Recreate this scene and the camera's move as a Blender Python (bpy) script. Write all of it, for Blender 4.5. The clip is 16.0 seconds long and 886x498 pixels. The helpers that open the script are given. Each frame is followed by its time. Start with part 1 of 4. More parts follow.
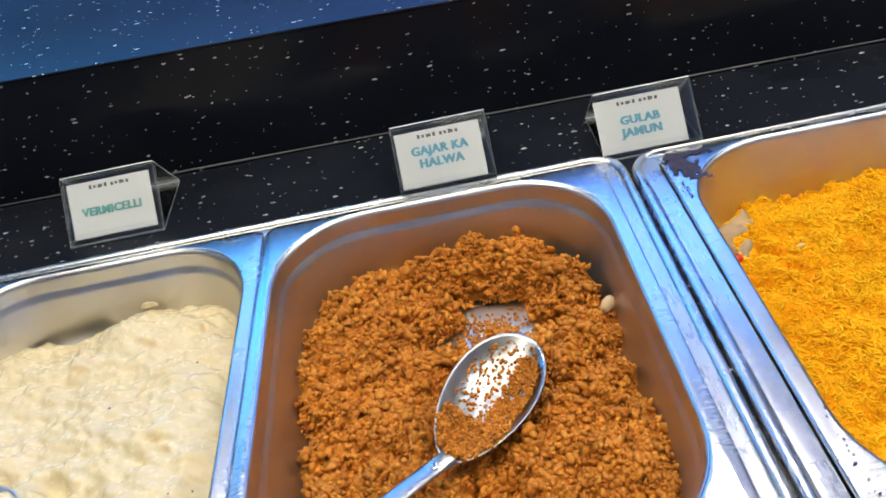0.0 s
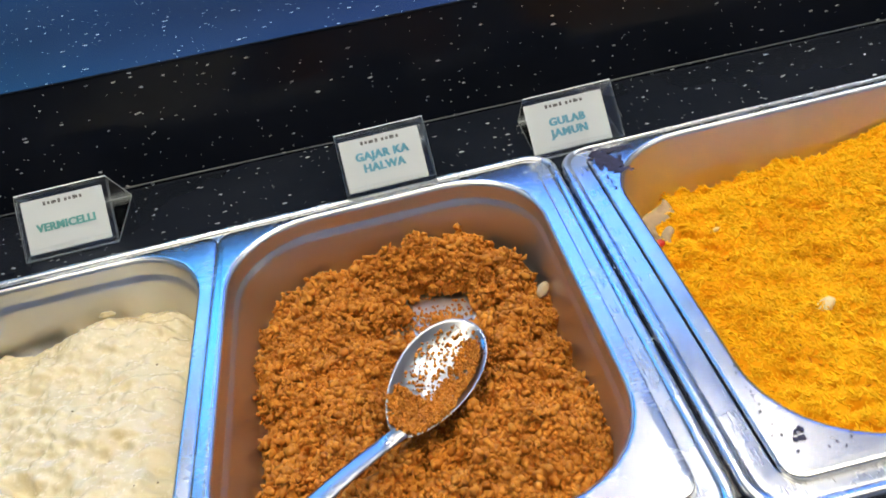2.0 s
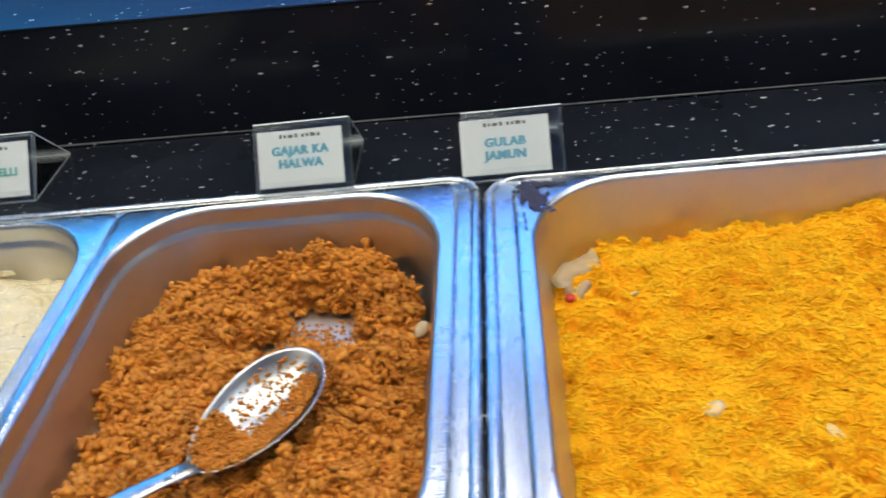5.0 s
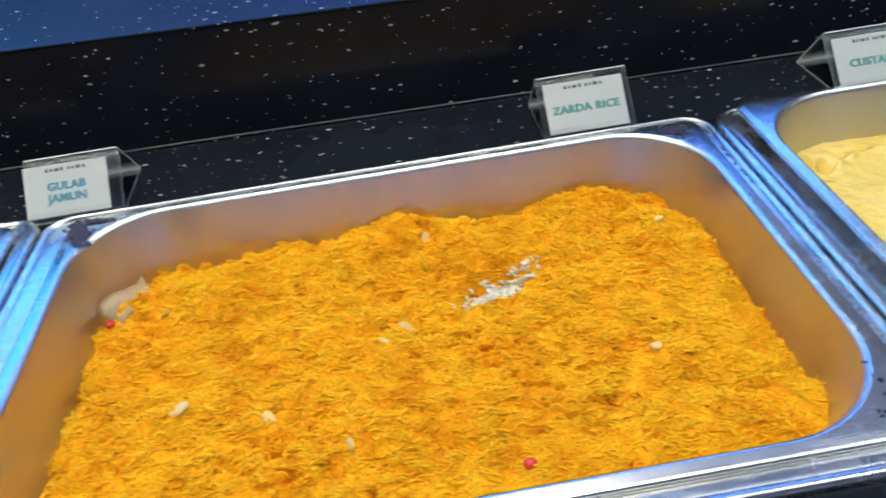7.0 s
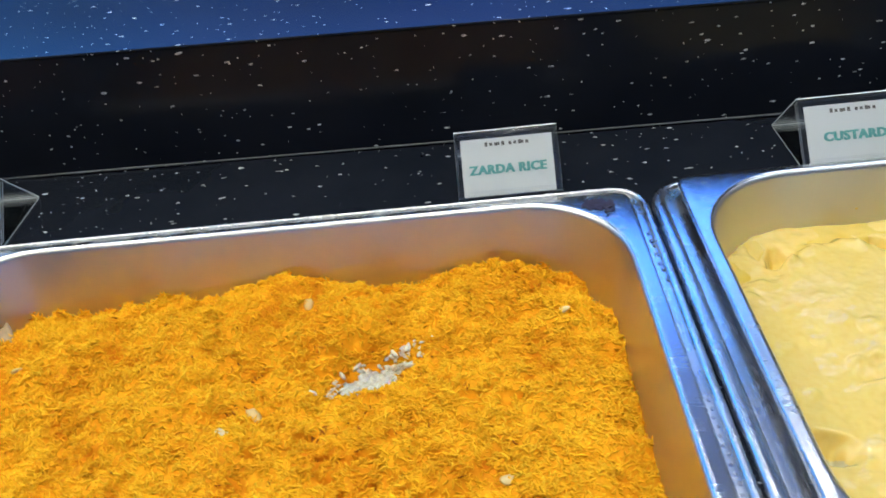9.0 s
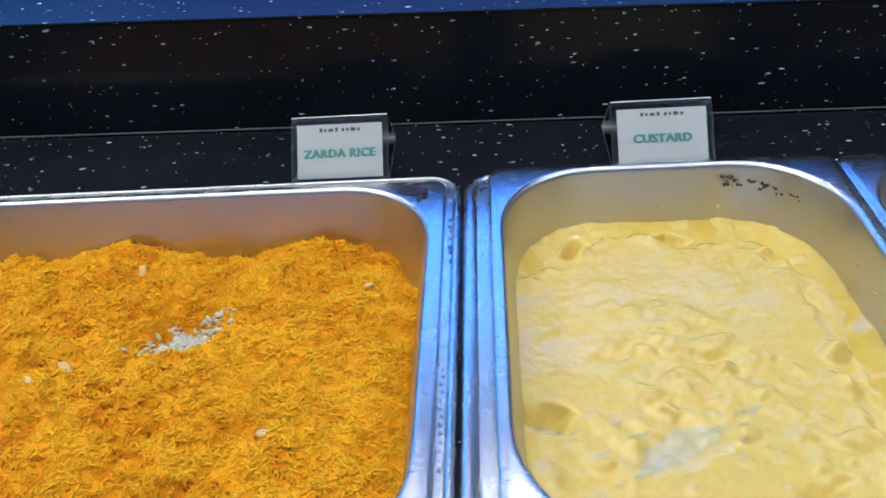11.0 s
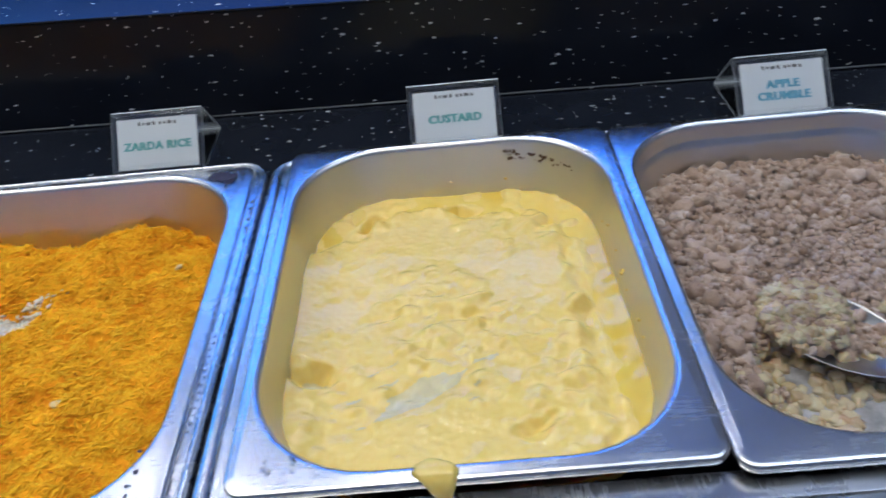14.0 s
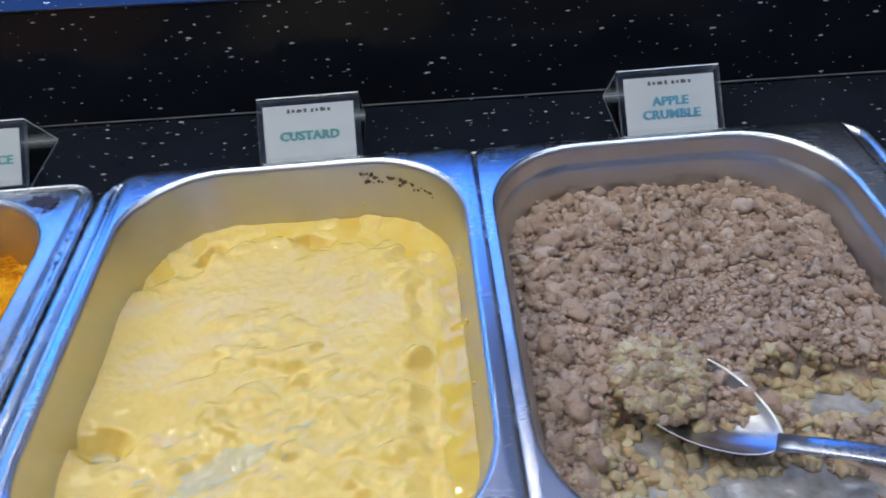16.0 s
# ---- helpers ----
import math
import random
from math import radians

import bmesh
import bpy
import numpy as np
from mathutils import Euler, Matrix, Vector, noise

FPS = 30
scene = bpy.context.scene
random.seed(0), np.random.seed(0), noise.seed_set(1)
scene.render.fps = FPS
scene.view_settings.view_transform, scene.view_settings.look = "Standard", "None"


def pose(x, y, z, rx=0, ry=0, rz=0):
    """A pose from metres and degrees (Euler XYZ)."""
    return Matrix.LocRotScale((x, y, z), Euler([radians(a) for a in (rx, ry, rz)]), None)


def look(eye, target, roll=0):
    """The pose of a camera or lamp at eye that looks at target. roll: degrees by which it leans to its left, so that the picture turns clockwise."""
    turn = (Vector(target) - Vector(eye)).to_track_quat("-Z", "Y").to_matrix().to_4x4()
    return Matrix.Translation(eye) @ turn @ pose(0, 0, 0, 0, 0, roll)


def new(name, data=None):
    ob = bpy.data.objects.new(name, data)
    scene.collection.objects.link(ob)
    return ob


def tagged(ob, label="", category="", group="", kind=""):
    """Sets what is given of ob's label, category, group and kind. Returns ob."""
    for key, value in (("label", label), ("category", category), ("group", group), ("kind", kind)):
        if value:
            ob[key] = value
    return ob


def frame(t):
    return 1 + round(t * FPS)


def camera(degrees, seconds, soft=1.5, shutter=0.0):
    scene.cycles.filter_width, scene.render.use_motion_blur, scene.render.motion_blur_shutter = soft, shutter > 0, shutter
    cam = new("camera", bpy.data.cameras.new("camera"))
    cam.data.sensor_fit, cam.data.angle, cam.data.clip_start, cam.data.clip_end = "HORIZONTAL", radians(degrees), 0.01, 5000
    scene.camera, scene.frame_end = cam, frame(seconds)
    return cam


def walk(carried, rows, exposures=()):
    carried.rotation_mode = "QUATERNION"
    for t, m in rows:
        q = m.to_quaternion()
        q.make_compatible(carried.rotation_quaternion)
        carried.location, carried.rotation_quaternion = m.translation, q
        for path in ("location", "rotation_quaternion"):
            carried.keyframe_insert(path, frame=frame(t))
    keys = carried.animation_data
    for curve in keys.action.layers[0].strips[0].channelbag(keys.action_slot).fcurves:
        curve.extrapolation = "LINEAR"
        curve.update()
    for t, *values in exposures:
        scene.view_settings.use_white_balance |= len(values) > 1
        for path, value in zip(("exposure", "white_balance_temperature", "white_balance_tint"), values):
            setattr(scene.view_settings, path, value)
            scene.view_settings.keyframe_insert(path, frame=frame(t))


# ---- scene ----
cam = camera(59.3, 16.0, soft=1.7, shutter=0.5)
PATH = [
    (0, (-0.135, -0.508, 1.263), (-0.209, 1.053, 0.016), -12.9),
    (0.5, (-0.127, -0.496, 1.259), (-0.179, 1.064, 0.009), -12.9),
    (1, (-0.124, -0.501, 1.26), (-0.152, 1.058, 0.008), -12.4),
    (1.5, (-0.126, -0.524, 1.267), (-0.089, 1.045, 0.027), -12.1),
    (2, (-0.132, -0.551, 1.272), (-0.077, 1.026, 0.042), -12.4),
    (2.5, (-0.136, -0.568, 1.268), (-0.053, 0.976, 0.0), -12.7),
    (3, (-0.122, -0.523, 1.268), (-0.139, 0.961, -0.072), -12.2),
    (3.2, (-0.113, -0.502, 1.267), (-0.194, 1.0, -0.052), -12.0),
    (5.3, (0.071, -0.493, 1.24), (-0.136, 1.062, -0.001), -9.3),
    (5.5, (0.102, -0.506, 1.236), (-0.096, 1.056, 0.003), -9.0),
    (6, (0.177, -0.54, 1.231), (0.033, 1.045, 0.019), -7.7),
    (6.5, (0.242, -0.561, 1.246), (0.186, 1.019, 0.021), -6.8),
    (7, (0.306, -0.563, 1.236), (0.377, 1.04, 0.041), -8.0),
    (7.5, (0.351, -0.539, 1.232), (0.437, 1.048, 0.018), -6.5),
    (8, (0.409, -0.499, 1.25), (0.381, 1.065, 0.004), -7.2),
    (8.5, (0.432, -0.48, 1.237), (0.358, 1.113, 0.031), -7.5),
    (9, (0.453, -0.475, 1.234), (0.339, 1.113, 0.023), -7.7),
    (9.5, (0.477, -0.479, 1.225), (0.423, 1.1, -0.001), -3.4),
    (10, (0.507, -0.492, 1.223), (0.446, 1.113, 0.031), -3.6),
    (10.2, (0.531, -0.498, 1.22), (0.453, 1.109, 0.032), -3.9),
    (12.3, (0.668, -0.542, 1.266), (0.51, 0.993, -0.006), -6.0),
    (12.5, (0.683, -0.55, 1.262), (0.541, 1.004, 0.011), -6.2),
    (13, (0.701, -0.558, 1.255), (0.607, 1.012, 0.019), -5.7),
    (13.5, (0.708, -0.556, 1.253), (0.595, 1.009, 0.014), -6.0),
    (14, (0.731, -0.56, 1.248), (0.687, 1.004, 0.002), -6.0),
    (14.5, (0.751, -0.555, 1.248), (0.813, 0.999, -0.01), -5.3),
    (15, (0.771, -0.532, 1.243), (0.892, 0.983, -0.057), -3.9),
    (15.5, (0.797, -0.506, 1.242), (0.833, 1.025, -0.044), -4.3),
    (16, (0.829, -0.486, 1.237), (0.842, 1.032, -0.065), -4.4),
]
EXPOSURES = [(0, 0.17, 6350, 6), (5.5, 0.12, 6000, 2), (9, 0.05, 5750, 3), (12.5, -0.29, 5300, 8), (16, -0.28, 5450, 9)]
walk(cam, [(t, look(eye, target, roll)) for t, eye, target, roll in PATH], exposures=EXPOSURES)

# ---------------------------------------------------------------- world and lamps
world = bpy.data.worlds.new("world")
scene.world = world
world.use_nodes = True
world.node_tree.nodes["Background"].inputs[0].default_value = (0.02, 0.025, 0.035, 1)
world.node_tree.nodes["Background"].inputs[1].default_value = 0.3

WARM = (1.0, 0.88, 0.70)
COOL = (0.93, 0.96, 1.0)
BLUE = (0.03, 0.16, 1.0)
# ceiling lights: x, y, size x, size y, colour, strength
CEILING_LIGHTS = [
    (-0.75, 0.66, 0.15, 0.12, WARM, 50.0),
    (-0.10, 0.66, 0.15, 0.12, WARM, 54.0),
    (0.55, 0.66, 0.15, 0.12, WARM, 43.0),
    (-0.75, -0.30, 1.00, 0.90, WARM, 6.2),
    (0.45, -0.30, 1.00, 0.90, WARM, 6.2),
    (1.65, -0.30, 1.00, 0.90, COOL, 4.4),
]
CEILING_Z = 2.55
BLUE_POWER = 6.0
LED_POWER = 7.0

# ---------------------------------------------------------------- materials
def material(name):
    m = bpy.data.materials.new(name)
    m.use_nodes = True
    nt = m.node_tree
    return m, nt, nt.nodes["Principled BSDF"]


def node(nt, kind, **values):
    n = nt.nodes.new(kind)
    for k, v in values.items():
        n.inputs[k].default_value = v
    return n


def ramp(nt, source, stops):
    r = nt.nodes.new("ShaderNodeValToRGB")
    e = r.color_ramp.elements
    while len(e) < len(stops):
        e.new(0.5)
    for el, (p, c) in zip(e, stops):
        el.position, el.color = p, (*c, 1)
    nt.links.new(source, r.inputs[0])
    return r.outputs[0]


def coords(nt, scale=(1, 1, 1)):
    g = nt.nodes.new("ShaderNodeNewGeometry")
    mp = nt.nodes.new("ShaderNodeMapping")
    mp.inputs["Scale"].default_value = scale
    nt.links.new(g.outputs["Position"], mp.inputs[0])
    return mp.outputs[0]


def noise_tex(nt, scale, detail=3.0, rough=0.55, stretch=(1, 1, 1), distortion=0.0):
    n = node(nt, "ShaderNodeTexNoise", Scale=scale, Detail=detail, Roughness=rough, Distortion=distortion)
    nt.links.new(coords(nt, stretch), n.inputs["Vector"])
    return n.outputs["Fac"]


def bump(nt, b, height, strength, distance):
    n = node(nt, "ShaderNodeBump", Strength=strength, Distance=distance)
    nt.links.new(height, n.inputs["Height"])
    nt.links.new(n.outputs[0], b.inputs["Normal"])


def mix(nt, fac, a, c):
    n = nt.nodes.new("ShaderNodeMix")
    n.data_type = "RGBA"
    for slot, v in ((0, fac), (6, a), (7, c)):
        if isinstance(v, bpy.types.NodeSocket):
            nt.links.new(v, n.inputs[slot])
        else:
            n.inputs[slot].default_value = v if slot == 0 else (*v, 1)
    return n.outputs[2]


def maths(nt, op, a, b=0.0):
    n = nt.nodes.new("ShaderNodeMath")
    n.operation = op
    for i, v in enumerate((a, b)):
        if isinstance(v, bpy.types.NodeSocket):
            nt.links.new(v, n.inputs[i])
        else:
            n.inputs[i].default_value = v
    return n.outputs[0]


def steel(name, base, low, high, stretch):
    m, nt, b = material(name)
    b.inputs["Metallic"].default_value = 1.0
    grain = noise_tex(nt, 900, 2, 0.6, stretch)
    smear = noise_tex(nt, 28, 4, 0.6)
    nt.links.new(ramp(nt, smear, [(0.3, tuple(c * 0.95 for c in base)), (0.65, base)]), b.inputs["Base Color"])
    r = maths(nt, "ADD", maths(nt, "MULTIPLY", smear, high - low), maths(nt, "MULTIPLY", grain, 0.06))
    nt.links.new(maths(nt, "ADD", r, low - 0.03), b.inputs["Roughness"])
    bump(nt, b, grain, 0.06, 0.0004)
    return m


STEEL = steel("brushed_steel", (0.68, 0.675, 0.665), 0.20, 0.32, (0.06, 1, 1))
STEEL_BASIN = steel("satin_steel", (0.64, 0.63, 0.61), 0.26, 0.48, (1, 1, 0.06))
STEEL_FRAME = steel("rolled_steel", (0.66, 0.66, 0.66), 0.20, 0.34, (1, 0.06, 1))
STEEL_SPOON = steel("polished_steel", (0.46, 0.46, 0.46), 0.18, 0.42, (1, 1, 1))


def laminate(name):
    """Black laminate with pale mineral flecks."""
    m, nt, b = material(name)
    g = nt.nodes.new("ShaderNodeNewGeometry")
    sep = nt.nodes.new("ShaderNodeSeparateXYZ")
    nt.links.new(g.outputs["Position"], sep.inputs[0])
    flat = nt.nodes.new("ShaderNodeCombineXYZ")
    nt.links.new(sep.outputs[0], flat.inputs[0])
    nt.links.new(maths(nt, "ADD", sep.outputs[1], sep.outputs[2]), flat.inputs[1])
    masks = []
    for scale, turn, stretch, size, keep in ((58, 0.4, (0.36, 1.0, 1), 0.040, 0.70), (64, 1.5, (0.34, 1.0, 1), 0.040, 0.72), (70, 2.4, (0.40, 1.0, 1), 0.038, 0.70), (120, 0.9, (0.7, 1, 1), 0.05, 0.76)):
        mp = nt.nodes.new("ShaderNodeMapping")
        mp.inputs["Rotation"].default_value = (0, 0, turn)
        mp.inputs["Scale"].default_value = stretch
        nt.links.new(flat.outputs[0], mp.inputs[0])
        w = node(nt, "ShaderNodeTexNoise", Scale=220.0, Detail=1.0)
        nt.links.new(mp.outputs[0], w.inputs["Vector"])
        add = nt.nodes.new("ShaderNodeVectorMath")
        add.operation = "MULTIPLY_ADD"
        nt.links.new(w.outputs["Color"], add.inputs[0])
        add.inputs[1].default_value = (0.002, 0.002, 0.0)
        nt.links.new(mp.outputs[0], add.inputs[2])
        v = node(nt, "ShaderNodeTexVoronoi", Scale=scale, Randomness=1.0)
        v.voronoi_dimensions = "2D"
        nt.links.new(add.outputs[0], v.inputs["Vector"])
        sc = nt.nodes.new("ShaderNodeSeparateColor")
        nt.links.new(v.outputs["Color"], sc.inputs[0])
        size_here = maths(nt, "MULTIPLY", maths(nt, "ADD", sc.outputs[1], 0.4), size)
        near = maths(nt, "LESS_THAN", v.outputs["Distance"], size_here)
        masks.append(maths(nt, "MULTIPLY", near, maths(nt, "GREATER_THAN", sc.outputs[0], keep)))
    masks = [maths(nt, "MAXIMUM", masks[0], masks[1]), masks[2], masks[3]]
    fleck = maths(nt, "MAXIMUM", masks[0], maths(nt, "MAXIMUM", masks[1], masks[2]))
    tone = ramp(nt, noise_tex(nt, 240, 1), [(0.35, (0.25, 0.26, 0.25)), (0.6, (0.80, 0.80, 0.76))])
    base = ramp(nt, noise_tex(nt, 9, 3), [(0.3, (0.008, 0.010, 0.015)), (0.7, (0.013, 0.015, 0.021))])
    nt.links.new(mix(nt, fleck, base, tone), b.inputs["Base Color"])
    nt.links.new(ramp(nt, noise_tex(nt, 14, 4), [(0.3, (0.10,) * 3), (0.7, (0.20,) * 3)]), b.inputs["Roughness"])
    b.inputs["Specular IOR Level"].default_value = 0.10
    return m


LAMINATE = laminate("speckled_laminate")


def plain(name, colour, rough=0.5, vary=0.12, scale=20, metal=0.0, relief=0.0):
    m, nt, b = material(name)
    dark = tuple(max(0, c * (1 - vary)) for c in colour)
    light = tuple(min(1, c * (1 + vary)) for c in colour)
    n = noise_tex(nt, scale, 4)
    nt.links.new(ramp(nt, n, [(0.3, dark), (0.7, light)]), b.inputs["Base Color"])
    b.inputs["Roughness"].default_value = rough
    b.inputs["Metallic"].default_value = metal
    if relief:
        bump(nt, b, n, 0.4, relief)
    return m


def crumbs_material(name, stops, rough, relief_scale, relief, sub=0.0, spec=0.4, tint=(0.80, 0.80, 0.80)):
    """Colour that changes from piece to piece, with fine grain on each."""
    m, nt, b = material(name)
    g = nt.nodes.new("ShaderNodeNewGeometry")
    each = nt.nodes.new("ShaderNodeObjectInfo")
    col = ramp(nt, maths(nt, "FRACT", maths(nt, "ADD", g.outputs["Random Per Island"], each.outputs["Random"])), stops)
    fine = noise_tex(nt, relief_scale, 3)
    patch = noise_tex(nt, 32, 2)
    shade = ramp(nt, fine, [(0.25, (0.86,) * 3), (0.7, (1.0,) * 3)])
    n = nt.nodes.new("ShaderNodeMix")
    n.data_type, n.blend_type = "RGBA", "MULTIPLY"
    n.inputs[0].default_value = 1.0
    nt.links.new(col, n.inputs[6])
    nt.links.new(shade, n.inputs[7])
    n2 = nt.nodes.new("ShaderNodeMix")
    n2.data_type, n2.blend_type = "RGBA", "MULTIPLY"
    n2.inputs[0].default_value = 1.0
    nt.links.new(n.outputs[2], n2.inputs[6])
    nt.links.new(ramp(nt, patch, [(0.30, tint), (0.55, (1.0,) * 3)]), n2.inputs[7])
    nt.links.new(n2.outputs[2], b.inputs["Base Color"])
    b.inputs["Roughness"].default_value = rough
    b.inputs["Specular IOR Level"].default_value = spec
    if sub:
        b.inputs["Subsurface Weight"].default_value = sub
        b.inputs["Subsurface Radius"].default_value = (0.004, 0.002, 0.001)
        b.inputs["Subsurface Scale"].default_value = 1.0
    bump(nt, b, fine, 0.5, relief)
    return m


HALWA = crumbs_material("carrot_halwa", [(0.0, (0.47, 0.150, 0.014)), (0.35, (0.56, 0.196, 0.018)), (0.75, (0.63, 0.240, 0.026)), (1.0, (0.67, 0.280, 0.036))], 0.5, 600, 0.0010, 0.0, 0.22)
RICE = crumbs_material("saffron_rice", [(0.0, (0.97, 0.47, 0.008)), (0.10, (0.98, 0.52, 0.010)), (0.7, (0.99, 0.56, 0.014)), (1.0, (0.99, 0.60, 0.024))], 0.55, 400, 0.0001, 0.0, 0.03, (0.92, 0.78, 0.5))
# deeper orange than the shreds: shade between them put into the bed's colour
RICE_BED = crumbs_material("saffron_rice_bed", [(0.0, (0.92, 0.410, 0.007)), (1.0, (0.92, 0.410, 0.007))], 0.6, 320, 0.0010, 0.0, 0.03, (0.80, 0.62, 0.5))
# brown for shreds that stand in for the shade in gaps of the rice
RICE_GAP_SHADE = crumbs_material("toasted_rice", [(0.0, (0.30, 0.085, 0.006)), (0.5, (0.46, 0.145, 0.008)), (1.0, (0.70, 0.26, 0.010))], 0.5, 400, 0.0001, 0.0, 0.05)
NUT = crumbs_material("almond", [(0.0, (0.80, 0.52, 0.16)), (1.0, (0.78, 0.60, 0.30))], 0.4, 300, 0.0004, 0.2)
CRUMBLE = crumbs_material("crumble", [(0.0, (0.35, 0.240, 0.168)), (0.4, (0.43, 0.31, 0.225)), (0.8, (0.495, 0.375, 0.285)), (1.0, (0.56, 0.45, 0.365))], 0.85, 520, 0.0024, 0.0, 0.15)
APPLE = crumbs_material("apple", [(0.0, (0.44, 0.32, 0.17)), (0.35, (0.53, 0.42, 0.24)), (0.7, (0.59, 0.50, 0.31)), (1.0, (0.47, 0.32, 0.19))], 0.20, 200, 0.0010, 0.3)
WHITE_RICE = crumbs_material("white_rice", [(0.0, (0.76, 0.64, 0.46)), (1.0, (0.80, 0.73, 0.60))], 0.4, 300, 0.0004, 0.3)
PALE = crumbs_material("pale_bits", [(0.0, (0.62, 0.42, 0.18)), (1.0, (0.72, 0.60, 0.42))], 0.4, 300, 0.0006, 0.2)


def creamy(name, dark, light, rough, scale, relief, detail=5.0, patchy=False):
    m, nt, b = material(name)
    n = noise_tex(nt, scale, detail, 0.6)
    big = noise_tex(nt, 16, 3)
    col = mix(nt, maths(nt, "MULTIPLY", big, 0.6), ramp(nt, n, [(0.3, dark), (0.62, light)]), light)
    nt.links.new(col, b.inputs["Base Color"])
    nt.links.new(ramp(nt, noise_tex(nt, 240, 2), [(0.50, (rough,) * 3), (0.8, (rough + 0.10,) * 3)]), b.inputs["Roughness"])
    b.inputs["Subsurface Weight"].default_value = 0.25
    b.inputs["Subsurface Radius"].default_value = (0.006, 0.004, 0.002)
    b.inputs["Subsurface Scale"].default_value = 1.0
    if patchy:
        mask = ramp(nt, noise_tex(nt, 26, 3), [(0.42, (0.12,) * 3), (0.62, (1.0,) * 3)])
        n = maths(nt, "MULTIPLY", n, mask)
    bump(nt, b, n, 0.5, relief)
    return m


CUSTARD = creamy("custard", (0.75, 0.530, 0.115), (0.78, 0.580, 0.150), 0.15, 230, 0.0008, 0.5, True)
CUSTARD_THIN = creamy("thin_custard", (0.68, 0.45, 0.04), (0.72, 0.52, 0.09), 0.06, 50, 0.0010, 1.0)
SMEAR = creamy("custard_film", (0.55, 0.48, 0.27), (0.66, 0.56, 0.27), 0.05, 120, 0.0010, 2.0)
for _m in (CUSTARD, CUSTARD_THIN):
    _m.node_tree.nodes["Principled BSDF"].inputs["Specular IOR Level"].default_value = 0.48
VERMICELLI = creamy("vermicelli", (0.60, 0.490, 0.275), (0.68, 0.580, 0.370), 0.24, 60, 0.0018, 5.0)
SYRUP = plain("syrup_on_steel", (0.42, 0.40, 0.375), 0.20, 0.35, 90, metal=0.3, relief=0.003)

PAPER = plain("card_paper", (0.70, 0.72, 0.73), 0.6, 0.02, 12)
INK_TEAL = plain("teal_ink", (0.15, 0.41, 0.39), 0.7, 0.2, 400)
INK_BLUE = plain("blue_ink", (0.15, 0.40, 0.53), 0.7, 0.2, 400)
INK_DARK = plain("dark_ink", (0.12, 0.11, 0.11), 0.7, 0.2, 400)
BURNT = plain("burnt_residue", (0.026, 0.021, 0.046), 0.6, 0.4, 300, relief=0.0004)
BROWN = plain("brown_residue", (0.10, 0.05, 0.02), 0.5, 0.4, 300)
RED = plain("candied_cherry", (0.55, 0.03, 0.02), 0.25, 0.2, 200)
LEAF = plain("pale_flake", (0.72, 0.66, 0.52), 0.5, 0.1, 80)
RASH = plain("film_scrap", (0.52, 0.40, 0.24), 0.35, 0.15, 90)
CAULK = plain("grey_sealant", (0.10, 0.105, 0.11), 0.3, 0.2, 60)
RASH.node_tree.nodes["Principled BSDF"].inputs["Alpha"].default_value = 0.5
WALL = plain("wall_paint", (0.58, 0.58, 0.60), 0.7, 0.15, 3)
CEIL = plain("ceiling_paint", (0.66, 0.66, 0.68), 0.8, 0.06, 4)
FLOOR = plain("dark_floor_tile", (0.05, 0.048, 0.045), 0.4, 0.2, 5)
CABINET = plain("dark_cabinet", (0.02, 0.02, 0.022), 0.35, 0.2, 8)

ACRYLIC, _nt, _b = material("clear_acrylic")
_nt.nodes.remove(_b)
_clear = _nt.nodes.new("ShaderNodeBsdfTransparent")
_clear.inputs[0].default_value = (0.965, 0.975, 0.98, 1)
_shine = node(_nt, "ShaderNodeBsdfAnisotropic", Roughness=0.06)
_gloss = _nt.nodes.new("ShaderNodeFresnel")
_gloss.inputs[0].default_value = 1.49
_mix = _nt.nodes.new("ShaderNodeMixShader")
_nt.links.new(maths(_nt, "ADD", maths(_nt, "MULTIPLY", _gloss.outputs[0], 0.9), 0.03), _mix.inputs[0])
_nt.links.new(_clear.outputs[0], _mix.inputs[1])
_nt.links.new(_shine.outputs[0], _mix.inputs[2])
_nt.links.new(_mix.outputs[0], _nt.nodes["Material Output"].inputs[0])
ACRYLIC_EDGE = plain("polished_acrylic_edge", (0.74, 0.79, 0.80), 0.15, 0.08, 200)
WATER, _nt, _b = material("water")
_b.inputs["Transmission Weight"].default_value = 1.0
_b.inputs["Roughness"].default_value = 0.0
_b.inputs["IOR"].default_value = 1.33


def glow(name, colour, strength):
    m, nt, b = material(name)
    b.inputs["Base Color"].default_value = (*[0.8 * c for c in colour], 1)
    b.inputs["Emission Color"].default_value = (*colour, 1)
    b.inputs["Emission Strength"].default_value = strength
    return m


# ---------------------------------------------------------------- mesh helpers
def mesh_ob(name, verts, faces, mat, parent=None, label="", smooth=True, kind=""):
    me = bpy.data.meshes.new(name)
    me.from_pydata([tuple(v) for v in verts], [], [tuple(f) for f in faces])
    me.validate()
    if smooth:
        me.polygons.foreach_set("use_smooth", [True] * len(me.polygons))
    me.materials.append(mat)
    me.update()
    ob = new(name, me)
    if parent:
        ob.parent = parent
    if label or kind:
        tagged(ob, label, kind=kind)
    return ob


def part(name, bm, mat, parent=None, label="", smooth=False):
    me = bpy.data.meshes.new(name)
    bmesh.ops.recalc_face_normals(bm, faces=bm.faces)
    bm.to_mesh(me)
    bm.free()
    if smooth:
        me.polygons.foreach_set("use_smooth", [True] * len(me.polygons))
    me.materials.append(mat)
    ob = new(name, me)
    if parent:
        ob.parent = parent
    if label:
        tagged(ob, label)
    return ob


